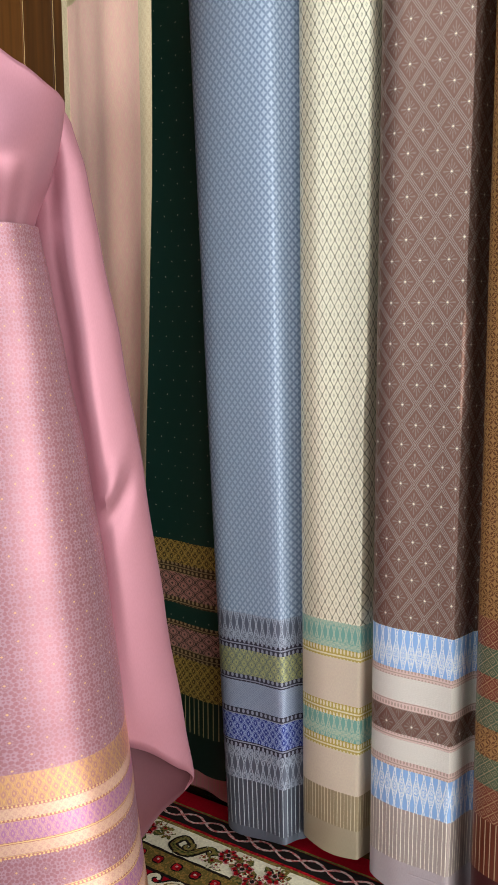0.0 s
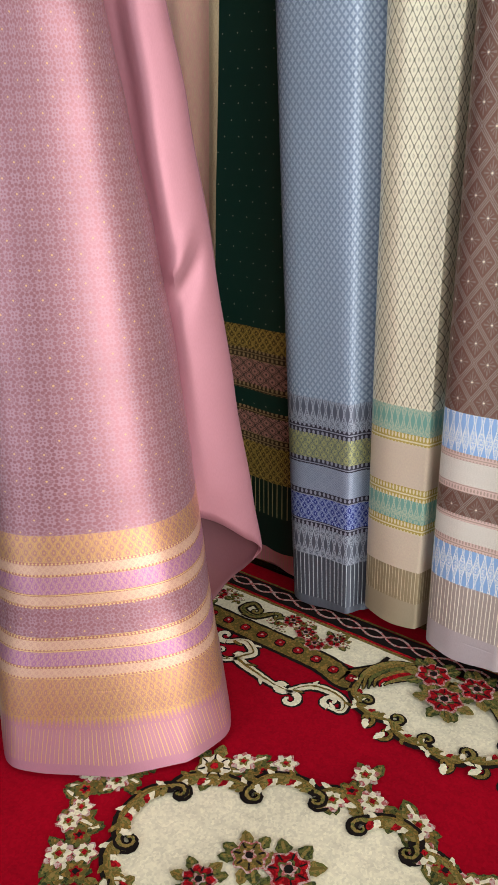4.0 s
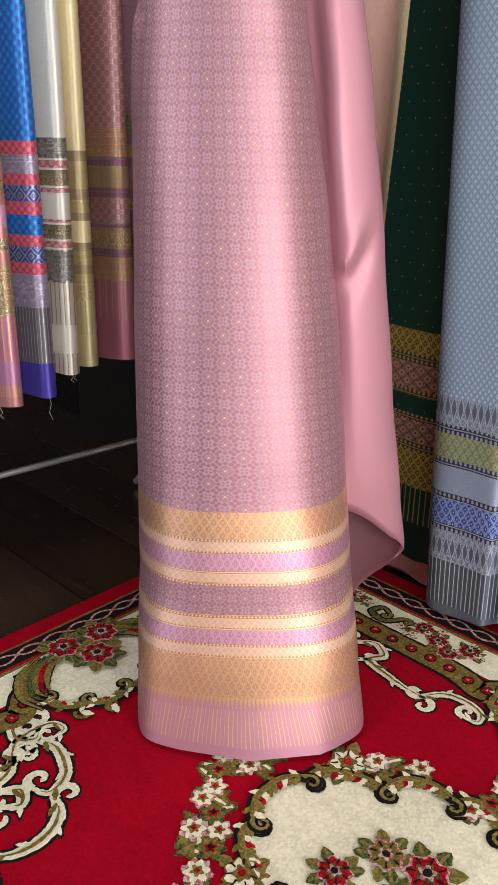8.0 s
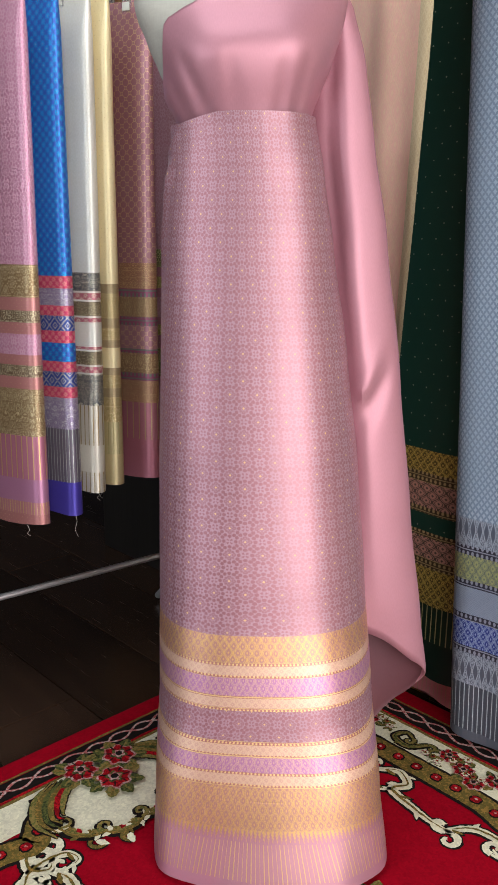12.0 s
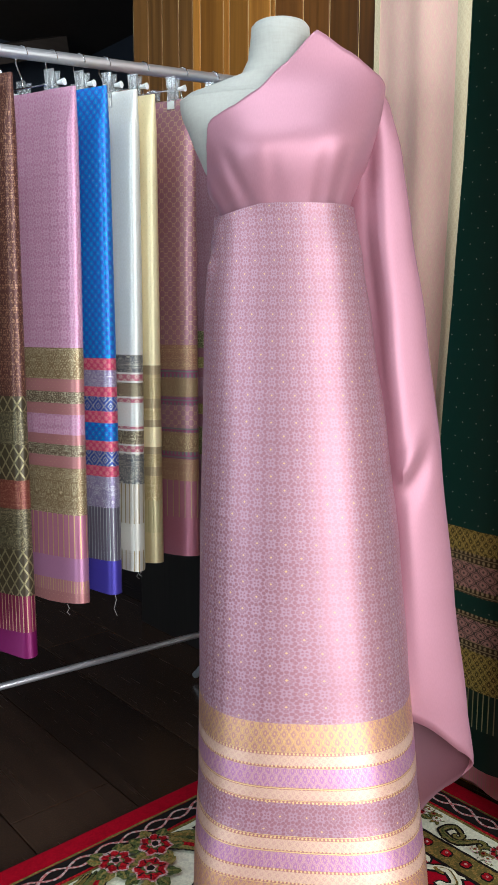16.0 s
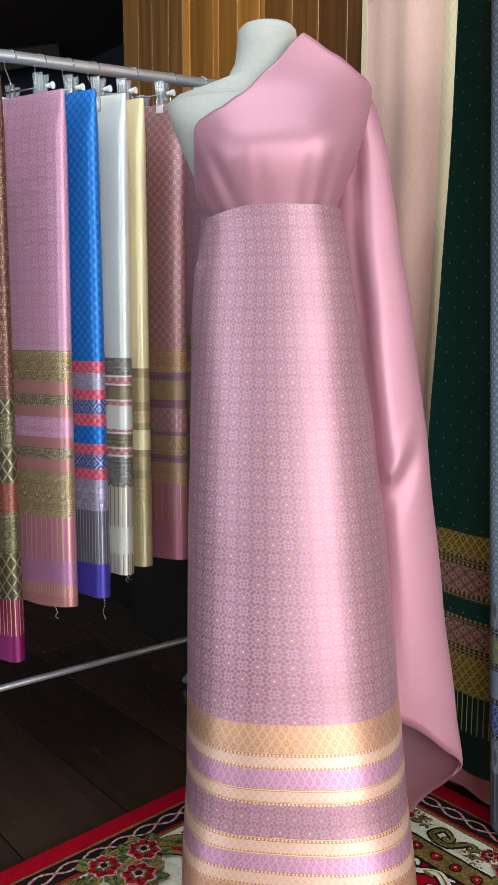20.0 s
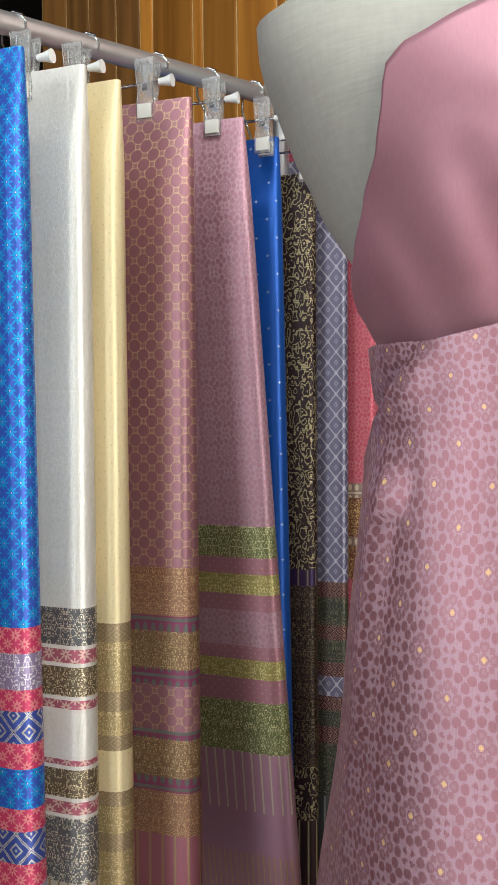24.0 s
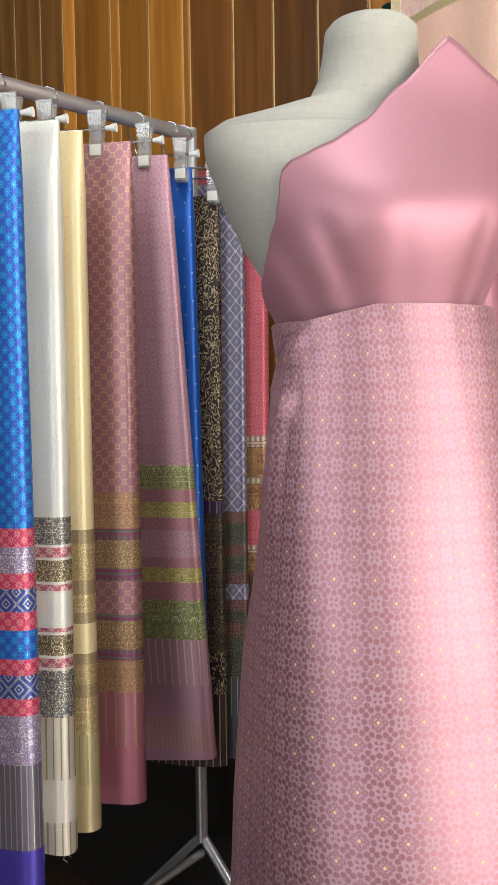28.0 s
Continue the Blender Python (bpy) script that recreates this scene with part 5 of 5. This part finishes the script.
def scroll(place, seed, pts, w=0.024, tone=CREAM, base=1):
    """A leafy scroll: black shade, pale body, feathered tongues, a curl at each end."""
    m = Motif(seed, place)
    line = smooth_line(pts, 0.012)
    ends = []
    for p, q in ((line[0], line[min(2, len(line) - 1)]), (line[-1], line[max(-3, -len(line))])):
        t = (p - q).normalized()
        side = 1 if m.rnd.random() < 0.5 else -1
        c = p + Vector((-t.y, t.x)) * side * w * 1.0
        ends.append(spiral((c.x, c.y), w * 1.0, math.atan2(p.y - c.y, p.x - c.x), 0.85 * side))
    for curl in ends:
        m.ribbon(curl, lambda f: w * (0.75 - 0.3 * f) + 0.006, BLACK, base)
        m.ribbon(curl, lambda f: w * (0.75 - 0.4 * f), tone, base + 1)
    m.ribbon(pts, lambda f: taper(w)(f) + 0.010, BLACK, base)
    m.ribbon(pts, taper(w), tone, base + 1)
    for i in range(1, len(line) - 1):
        if i % 3 != 1:
            continue
        t = line[i + 1] - line[i - 1]
        a = math.atan2(t.y, t.x)
        side = 1 if (i // 3) % 2 else -1
        m.leaf(line[i].x, line[i].y, a + side * 0.75, w * 1.45, w * 0.55, BLACK, base)
        m.leaf(line[i].x, line[i].y, a + side * 0.75, w * 1.25, w * 0.38, (GILT, tone, tone)[(i // 3) % 3], base + 2)
    m.ribbon([tuple(v) for v in line[1:-1]], lambda f: w * 0.22 * math.sin(math.pi * f) + 0.001, GILT if tone == CREAM else FOREST, base + 3)
    return m.done("scroll")


def arch(m, p, q, centre, bulge, w, base, flip=1):
    """A C-scroll from p to q that bulges away from the centre: black rim, gold and green body, tongues inside, a curl at its end."""
    p, q, c = Vector(p), Vector(q), Vector(centre)
    mid = (p + q) / 2
    n = (mid - c).normalized()
    pts = [tuple(p), tuple(p.lerp(q, 0.22) + n * bulge * 0.8), tuple(mid + n * bulge), tuple(p.lerp(q, 0.78) + n * bulge * 0.8), tuple(q)]
    along = (q - p).normalized()
    curls = []
    for end, way, turn in ((q, -1, 0.95 * flip), (p, 1, -0.80 * flip)):
        e = end - n * w * 1.05 + along * way * w * 0.35
        curls.append(spiral((e.x, e.y), w * 1.15, math.atan2(n.y, n.x), turn))
    m.ribbon(pts, w + 0.010, BLACK, base)
    for curl in curls:
        m.ribbon(curl, lambda f: w * (0.95 - 0.35 * f) + 0.004, BLACK, base)
    line = smooth_line(pts, 0.009)
    for i in range(1, len(line) - 1):
        t = line[i + 1] - line[i - 1]
        a = math.atan2(t.y, t.x)
        inward = -1 if Vector((-t.y, t.x)).dot(n) > 0 else 1
        m.leaf(line[i].x, line[i].y, a + inward * 1.1, w * 1.5, w * 0.75, (SCARLET, GREEN, GILT, CREAM)[i % 4], base + 1)
        if i % 3 == 1:
            m.leaf(line[i].x, line[i].y, a - inward * 0.8, w * 1.5, w * 0.6, (GILT, CREAM)[i % 2], base + 1)
    m.ribbon([tuple(v + n * w * 0.12) for v in line], lambda f: w * (0.30 + 0.32 * math.sin(math.pi * f)), GILT, base + 2)
    for curl in curls:
        m.ribbon(curl, lambda f: w * (0.50 - 0.28 * f), GREEN, base + 2)
    m.ribbon([tuple(v - n * w * 0.22) for v in line[1:-1]], lambda f: w * 0.26 * math.sin(math.pi * f) + 0.001, GREEN, base + 3)


def flower(place, seed, s, d, r, core=BLACK, petal=SCARLET, edge=PINK, base=5, leaves=5):
    m = Motif(seed, place)
    rnd = m.rnd
    a0 = rnd.uniform(0, 6)
    for i in range(leaves):
        a = a0 + 2 * math.pi * i / leaves + rnd.uniform(-0.3, 0.3)
        m.leaf(s + r * 0.6 * math.cos(a), d + r * 0.6 * math.sin(a), a, r * 1.0, r * 0.62, (FOREST, GREEN)[i % 2], base - 1, GILT if i % 2 else GREEN)
    m.blob(s, d, r, edge, base + 1, 7, 0.22, a0)
    m.blob(s, d, r * 0.88, petal, base + 2, 7, 0.25, a0)
    m.blob(s, d, r * 0.52, FOREST if petal == SCARLET else GILT, base + 3, 5, 0.35, a0 + 1)
    m.blob(s, d, r * 0.40, edge, base + 4, 5, 0.4, a0)
    m.blob(s, d, r * 0.20, core, base + 5)
    for i in range(7):
        a = a0 + 0.45 + 2 * math.pi * i / 7
        m.ribbon([(s + r * 0.45 * math.cos(a), d + r * 0.45 * math.sin(a)), (s + r * 0.8 * math.cos(a), d + r * 0.8 * math.sin(a))], 0.003, BLACK, base + 4)
    return m.done("flower")


def spray(place, seed, s, d, ang, size):
    """A spray: pale blossoms, a bud and toothed leaves with pale tips."""
    m = Motif(seed, place)
    rnd = m.rnd
    u, v = Vector((math.cos(ang), math.sin(ang))), Vector((-math.sin(ang), math.cos(ang)))
    c = Vector((s, d))
    for i in range(11):
        p = c + u * size * rnd.uniform(-0.9, 0.9) + v * size * rnd.uniform(-0.25, 0.25)
        a = rnd.uniform(0, 6.28)
        m.leaf(p.x, p.y, a, size * 0.85, size * 0.40, FOREST, 2)
        m.leaf(p.x + 0.003 * math.cos(a), p.y + 0.003 * math.sin(a), a, size * 0.66, size * 0.26, (GREEN, GILT, GREEN)[i % 3], 3, CREAM if i % 3 == 0 else None)
    for k, col in ((-0.75, CREAM), (0.0, GILT), (0.75, CREAM)):
        p = c + u * size * k + v * size * rnd.uniform(-0.3, 0.3)
        m.blob(p.x, p.y, size * 0.50, PINK if col == CREAM else FOREST, 4, 6, 0.35, rnd.uniform(0, 6))
        m.blob(p.x, p.y, size * 0.42, col, 5, 6, 0.40, rnd.uniform(0, 6))
        m.blob(p.x, p.y, size * 0.22, GREEN if col == CREAM else SCARLET, 6, 5, 0.4, rnd.uniform(0, 6))
        m.blob(p.x, p.y, size * 0.11, SCARLET if col == CREAM else BLACK, 7, 4, 0.3)
    return m.done("flower_spray")


for side, place in SIDES.items():
    k = 1 if side == "east" else 2
    half = 0.99 if side == "east" else 0.705
    m = Motif(100 + k, place)
    m.ribbon([(-half + 0.05, 0.050), (half - 0.05, 0.050)], 0.005, GILT, 1, step=0.02)
    m.ribbon([(-half + 0.07, 0.079), (half - 0.07, 0.079)], 0.050, BLACK, 1, step=0.02)
    m.ribbon([(-half + 0.10, 0.107), (half - 0.10, 0.107)], 0.006, SCARLET, 2, step=0.02)
    m.ribbon([(-half + 0.11, 0.114), (half - 0.11, 0.114)], 0.008, GILT, 1, step=0.02)
    m.done("border_stripe")
    m = Motif(110 + k, place)
    n = int((2 * half - 0.16) / 0.0095)
    for ph in (0, math.pi):
        m.ribbon([(-half + 0.08 + i * 0.0095, 0.079 + 0.0125 * math.sin(i * 0.0095 / 0.058 * math.pi + ph)) for i in range(n)], 0.0055, PINK, 3 + (ph > 0), step=0.0096)
    m.done("border_chain")
    m = Motif(120 + k, place)
    m.ribbon([(-half + 0.12, 0.158), (half - 0.12, 0.158)], 0.082, CREAM, 1, step=0.02)
    m.done("border_ground")
    for sg in (-1, 1):
        m = Motif(130 + k, place)
        guard = [(sg * (half - 0.18), 0.225), (sg * 0.45, 0.225), (sg * 0.27, 0.226), (sg * 0.212, 0.238), (sg * 0.192, 0.243), (sg * 0.175, 0.225), (sg * 0.150, 0.196), (sg * 0.115, 0.175)]
        m.ribbon(guard, 0.064, BLACK, 2, step=0.006)
        m.ribbon(guard, 0.050, GILT, 3, step=0.006)
        line = smooth_line(guard, 0.004)
        run, beads = 0.0, []
        for p0, p1 in zip(line, line[1:]):
            run += (p1 - p0).length
            if run > 0.043:
                beads.append(p1)
                run = 0.0
        for p in beads:
            m.blob(p.x, p.y, 0.013, BLACK, 4, n=10)
            m.blob(p.x, p.y, 0.011, SCARLET, 5, 4, 0.2, n=12)
            m.blob(p.x, p.y, 0.003, PINK, 6, n=6)
        m.done("border_guard")
        # cream ground ornaments beside the cartouche
        for j, (s, d) in enumerate(((0.27, 0.150), (0.335, 0.165), (0.30, 0.185), (0.38, 0.145))):
            flower(place, 140 + 9 * k + j + (sg > 0) * 4, sg * s, d, 0.024, petal=SCARLET, base=3, leaves=4)
        for j in range(3):
            s0 = 0.58 + 0.135 * j
            if s0 < half - 0.15:
                flower(place, 240 + 9 * k + j + (sg > 0) * 4, sg * s0, 0.158, 0.026, petal=SCARLET, base=3, leaves=5)
                flower(place, 270 + 9 * k + j + (sg > 0) * 4, sg * (s0 + 0.05), 0.142, 0.018, petal=PINK, edge=SCARLET, base=3, leaves=4)
        for j in range(9):  # leafy sprays that fill the pale ground
            s0 = 0.262 + 0.047 * j
            if s0 < half - 0.15 and not 0.42 < s0 < 0.52:
                spray(place, 500 + 20 * k + j + (sg > 0) * 10, sg * s0, 0.142 + 0.034 * (j % 2), 0.6 * (j % 3) - 0.5, 0.021)
        scroll(place, 150 + k, [(sg * 0.43, 0.145), (sg * 0.46, 0.180), (sg * 0.50, 0.170), (sg * 0.49, 0.140), (sg * 0.465, 0.150)], 0.012, GREEN, 2)
        # scrolls lying on the red
        scroll(place, 160 + k, [(sg * 0.455, 0.285), (sg * 0.42, 0.262), (sg * 0.385, 0.285), (sg * 0.40, 0.315), (sg * 0.345, 0.330), (sg * 0.29, 0.338), (sg * 0.25, 0.335)], 0.020)
        scroll(place, 170 + k, [(sg * 0.265, 0.340), (sg * 0.235, 0.300), (sg * 0.195, 0.290), (sg * 0.160, 0.300), (sg * 0.153, 0.325), (sg * 0.178, 0.330)], 0.018)
        scroll(place, 175 + k, [(sg * 0.40, 0.315), (sg * 0.425, 0.335), (sg * 0.45, 0.325)], 0.012)
    # cartouche
    m = Motif(180 + k, place)
    ring = [(0.155, 0.135), (0.160, 0.200), (0.150, 0.262), (0.120, 0.296), (0.075, 0.288), (0.062, 0.300), (0.030, 0.322), (-0.012, 0.310), (-0.050, 0.318), (-0.090, 0.300), (-0.128, 0.262), (-0.146, 0.200), (-0.140, 0.135)]
    m.fill(ring + [(-0.07, 0.118), (0.07, 0.118)], CREAM, 4)
    m.ribbon(ring, 0.010, BLACK, 5)
    m.done("cartouche")
    m = Motif(185 + k, place)
    heads = [(0.158, 0.215), (0.138, 0.285), (0.066, 0.296), (-0.010, 0.316), (-0.084, 0.304), (-0.140, 0.240)]
    for j, (p, q) in enumerate(zip(heads, heads[1:])):
        arch(m, p, q, (0.0, 0.17), 0.016, 0.013, 6, 1 if j % 2 else -1)
    for s, d, a in ((0.105, 0.318, 2.0), (0.060, 0.330, 1.2), (-0.055, 0.335, 1.9), (-0.110, 0.312, 1.0)):
        m.ribbon(spiral((s, d), 0.018, a, 0.8), lambda f: 0.014 - 0.006 * f, BLACK, 4)
        m.ribbon(spiral((s, d), 0.018, a, 0.8), lambda f: 0.009 - 0.005 * f, GILT, 5)
        m.leaf(s, d, a, 0.026, 0.012, CREAM, 5)
    m.done("cartouche_frame")
    for sg in (-1, 1):
        for q in range(6):
            m = Motif(190 + k * 17 + q, place)
            sweep = [(sg * (0.088 - 0.010 * q), 0.121 + 0.003 * q), (sg * (0.140 - 0.010 * q), 0.150 + 0.005 * q), (sg * (0.168 - 0.010 * q), 0.205 + 0.002 * q), (sg * (0.156 - 0.008 * q), 0.262 - 0.008 * q)]
            m.ribbon(sweep, lambda f: 0.005 + 0.013 * math.sin(math.pi * f), BLACK, 8 + q)
            m.ribbon(sweep, lambda f: 0.002 + 0.010 * math.sin(math.pi * f), (GREEN, GILT, FOREST, GILT, SCARLET, GREEN)[q], 9 + q)
            m.done("acanthus_leaf")
    for j, (s, d, r) in enumerate(((0.055, 0.142, 0.036), (-0.030, 0.134, 0.036), (0.008, 0.196, 0.037))):
        flower(place, 210 + 10 * k + j, s, d, r, base=16, leaves=9)

# middle medallion
mid = lambda s, d: (0.850 + s, 0.370 + d)
quarter = [(0.186, 0.0), (0.140, 0.032), (0.190, 0.088), (0.140, 0.125), (0.135, 0.180), (0.085, 0.215), (0.062, 0.285), (0.0, 0.312)]
ring = quarter + [(-s, d) for s, d in quarter[-2::-1]] + [(-s, -d) for s, d in quarter[1:]] + [(s, -d) for s, d in quarter[-2:0:-1]]
heads = ring[::2]
field = []
for p, q in zip(heads, heads[1:] + heads[:1]):
    p, q = Vector(p), Vector(q)
    n = ((p + q) / 2).normalized()
    field += [tuple(p), tuple(p.lerp(q, 0.22) + n * 0.018), tuple((p + q) / 2 + n * 0.024), tuple(p.lerp(q, 0.78) + n * 0.018)]
m = Motif(300, mid)
m.fill(field, CREAM, 1)
m.done("medallion")
for i, p in enumerate(heads):
    m = Motif(310 + i, mid)
    arch(m, p, heads[(i + 1) % len(heads)], (0.0, 0.0), 0.028, 0.0145, 4 + (i % 2) * 4, 1 if i % 2 else -1)
    m.done("curl")
for j, (s, d, r, pet) in enumerate(((0.030, 0.105, 0.030, GILT), (-0.045, 0.140, 0.028, SCARLET), (0.045, 0.045, 0.036, SCARLET), (-0.03, 0.02, 0.040, SCARLET), (0.02, -0.08, 0.034, SCARLET), (-0.05, -0.12, 0.03, GILT))):
    flower(mid, 340 + j, s, d, r, petal=pet, base=6, leaves=7)
for j, (x, y, a, z) in enumerate(((0.823, 0.765, 0.3, 0.036), (0.757, 0.707, 1.2, 0.036), (0.698, 0.672, 0.9, 0.040), (0.90, 0.735, 0.0, 0.036), (1.036, 0.560, 2.2, 0.038), (1.083, 0.425, 2.6, 0.040), (1.074, 0.338, 1.7, 0.042),
                                  (1.040, 0.232, 1.5, 0.040), (0.64, 0.60, 1.9, 0.040), (0.62, 0.46, 1.6, 0.04), (0.62, 0.30, 1.4, 0.04), (1.03, 0.12, 1.0, 0.04))):
    spray(lambda s, d: (s, d), 360 + j, x, y, a, z * 1.25)
flower(lambda s, d: (s, d), 380, 0.985, 0.628, 0.034, petal=CREAM, edge=GILT, core=SCARLET, base=4, leaves=6)
flower(lambda s, d: (s, d), 381, 0.71, 0.60, 0.030, petal=CREAM, edge=GILT, core=SCARLET, base=4, leaves=6)
here = lambda s, d: (s, d)
for j, pts in enumerate((((0.676, 1.105), (0.640, 1.100), (0.625, 1.060), (0.650, 1.040), (0.668, 1.065)), ((0.650, 1.035), (0.662, 0.995), (0.640, 0.935), (0.600, 0.920), (0.585, 0.945)),
                         ((0.600, 0.905), (0.585, 0.870), (0.545, 0.850), (0.500, 0.855), (0.470, 0.880)), ((0.548, 0.975), (0.570, 0.955), (0.555, 0.930), (0.530, 0.945)),
                         ((0.600, 1.03), (0.57, 1.0), (0.53, 1.0), (0.49, 1.03)), ((0.46, 0.84), (0.43, 0.80), (0.39, 0.79), (0.36, 0.82)))):
    scroll(here, 390 + j, pts, 0.022)

# ---- hangers ----
wire = simple("chrome_wire", (0.62, 0.62, 0.64), 0.18, 1.0, 60, 0.1, 0.0)
knob_white = simple("white_plastic", (0.74, 0.76, 0.76), 0.35, 0, 60, 0.1, 0.05)
pad_mat = simple("pad_rubber", (0.62, 0.62, 0.58), 0.6, 0, 80, 0.15, 0.1)
HANGERS = "clip hangers on the clothes rack"


def clip_jaw(side):
    """One clear plate, wider at the grip, with ribs and a rim."""
    bm = bmesh.new()
    prof = [(-0.036, 0.0105, 0.0062), (-0.020, 0.0110, 0.0062), (-0.004, 0.0088, 0.0060), (0.012, 0.0105, 0.0066), (0.034, 0.0118, 0.0082)]
    rows = []
    for z, hw, off in prof:
        rows.append([bm.verts.new((side * (off + th), y, z)) for th, y in ((0, -hw), (0, hw), (0.0028, hw), (0.0028, -hw))])
    for r0, r1 in zip(rows, rows[1:]):
        for i in range(4):
            bm.faces.new((r0[i], r0[(i + 1) % 4], r1[(i + 1) % 4], r1[i]))
    bm.faces.new(rows[0])
    bm.faces.new(rows[-1])
    for y in (-0.0045, 0.0045):
        box_bm(bm, (side * 0.0080 - 0.0015, y - 0.0009, -0.002), (side * 0.0080 + 0.0035, y + 0.0009, 0.030))
    bmesh.ops.recalc_face_normals(bm, faces=bm.faces)
    return bm


def clip_hanger(x, z_rod, y_shift=0.0, turn=0.0):
    r = rail_at(min(x, 1.462))
    h = thing("clip_hanger", "chrome wire hanger with clear plastic clips on the rack rail", "hanger", (x, r.y + y_shift, z_rod), turn, HANGERS)
    up = r.z - z_rod
    R = 0.0155
    part("hook", tube([(0, 0, 0), (0.002, 0.004, up * 0.3), (0, R, up * 0.7), (0, R, up), (0, R * 0.7, up + R * 0.7), (0, 0, up + R), (0, -R * 0.7, up + R * 0.7), (0, -R, up), (0, -R, up - 0.006)], 0.0016, 8), wire, h)
    part("rod", tube([(0, -0.098, 0), (0, 0.098, 0)], 0.0018, 8), wire, h)
    for sg in (-1, 1):
        c = new("clip")
        c.parent = h
        c.location = (0, sg * 0.078, -0.009)
        for side in (-1, 1):
            part("jaw", clip_jaw(side), clear_plastic(), c, "clear plastic jaw", smooth=False)
            part("pad", box((side * 0.0100 - 0.0012, -0.0085, -0.033), (side * 0.0100 + 0.0012, 0.0085, -0.017), 0.0006), pad_mat, c, "grey rubber pad")
        part("spring", tube([(-0.009, 0, 0.002), (0.009, 0, 0.002)], 0.0042, 10), wire, c)
        part("end_knob", tube([(0, sg * 0.092, 0), (0, sg * 0.099, 0), (0, sg * 0.109, 0)], [0.0035, 0.0045, 0.0070], 12), knob_white, h, "white plastic knob")
    return h


for x, z in ((0.632, 1.497), (0.700, 1.498), (0.785, 1.503), (0.913, 1.508), (0.976, 1.515), (1.036, 1.522), (1.094, 1.528), (1.185, 1.538), (1.283, 1.543), (1.366, 1.540), (1.446, 1.518), (1.478, 1.545)):
    clip_hanger(x - 0.035, z, 0.0, TURN)

# ---- wall boards, floor planks, lamp ----
joints = [2.300, 2.215, 2.140, 2.055, 1.985, 1.949, 1.843, 1.818, 1.737, 1.649, 1.631, 1.526, 1.435, 1.340]
while joints[-1] > -2.3:
    joints.append(joints[-1] - 0.102)
board_mesh = {}
for b0, b1 in zip(joints, joints[1:]):
    w = round(b0 - b1 - 0.0042, 4)
    red = 1.22 < b1 < 1.53  # a run of redder boards, their colour darkened for shade between rack and dress
    if b1 > 1.95:  # weathered boards at the end
        ob = part("board", box((-0.012, 0, -0.016), (0.0, w, 2.75), 0.0022), old_board, wall_east, smooth=False)
    elif red:
        ob = part("board", box((-0.012, 0, -0.016), (0.0, w, 2.75), 0.0022), shaded_red_board, wall_east, smooth=False)
    elif w not in board_mesh:
        ob = part("board", box((-0.012, 0, -0.016), (0.0, w, 2.75), 0.0022), board_wood, wall_east, smooth=False)
        board_mesh[w] = ob.data
    else:
        ob = new("board", board_mesh[w])
        ob.parent = wall_east
    ob.location = (WALL_X, b1, 0)
marks = simple("putty", (0.50, 0.36, 0.18), 0.7, 0, 60, 0.2, 0.1)
for y, z, s in ((1.40, 0.835, 0.004), (1.395, 1.40, 0.004), (1.36, 1.10, 0.003)):
    part("wall_patch", box((WALL_X - 0.0135, y - s / 2, z - s * 1.4), (WALL_X - 0.011, y + s / 2, z + s * 1.4), 0.0005), marks, wall_east, smooth=False)
plank_mesh = {}
x = -2.392
row = 0
while x < 2.9:
    y = -2.5 - (row % 3) * 0.8
    while y < 5:
        lo, hi = max(y, -2.5), min(y + 2.4, 4.9)
        n = round(hi - lo - 0.003, 3)
        if n > 0.05:
            if n not in plank_mesh:
                ob = part("plank", box((0, 0, -0.016), (0.2375, n, 0.0), 0.0015), floor_wood, floor, smooth=False)
                plank_mesh[n] = ob.data
            else:
                ob = new("plank", plank_mesh[n])
                ob.parent = floor
            ob.location = (x, lo, -0.0165)
        y += 2.4
    x += 0.2405
    row += 1
glow = bpy.data.materials.new("tube_glow")
glow.use_nodes = True
gb = glow.node_tree.nodes["Principled BSDF"]
gb.inputs["Emission Color"].default_value = (0.95, 0.98, 1, 1)
gb.inputs["Emission Strength"].default_value = 6
batten = thing("tube_lamp", "white fluorescent tube lamp under the ceiling", "lamp", (0.45, 0.75, 2.62), 0)
part("batten", box((-0.62, -0.03, 0.03), (0.62, 0.03, 0.13), 0.006), knob_white, batten)
part("tube", tube([(-0.6, 0, 0.012), (0.6, 0, 0.012)], 0.013, 12), glow, batten)
# beams in the dark back room
for i, (p, q) in enumerate((((0.2, 4.6, 1.9), (2.6, 4.6, 2.7)), ((1.2, 4.7, 1.55), (2.6, 4.7, 1.72)))):
    ob = part("roof_beam", tube([p, q], 0.07, 4), wood("beam_wood", (0.03, 0.02, 0.015), (0.07, 0.05, 0.04), 0.6, 1, "X"), None, smooth=False)
    tagged(ob, "dark timber roof beam in the back room", "beam")
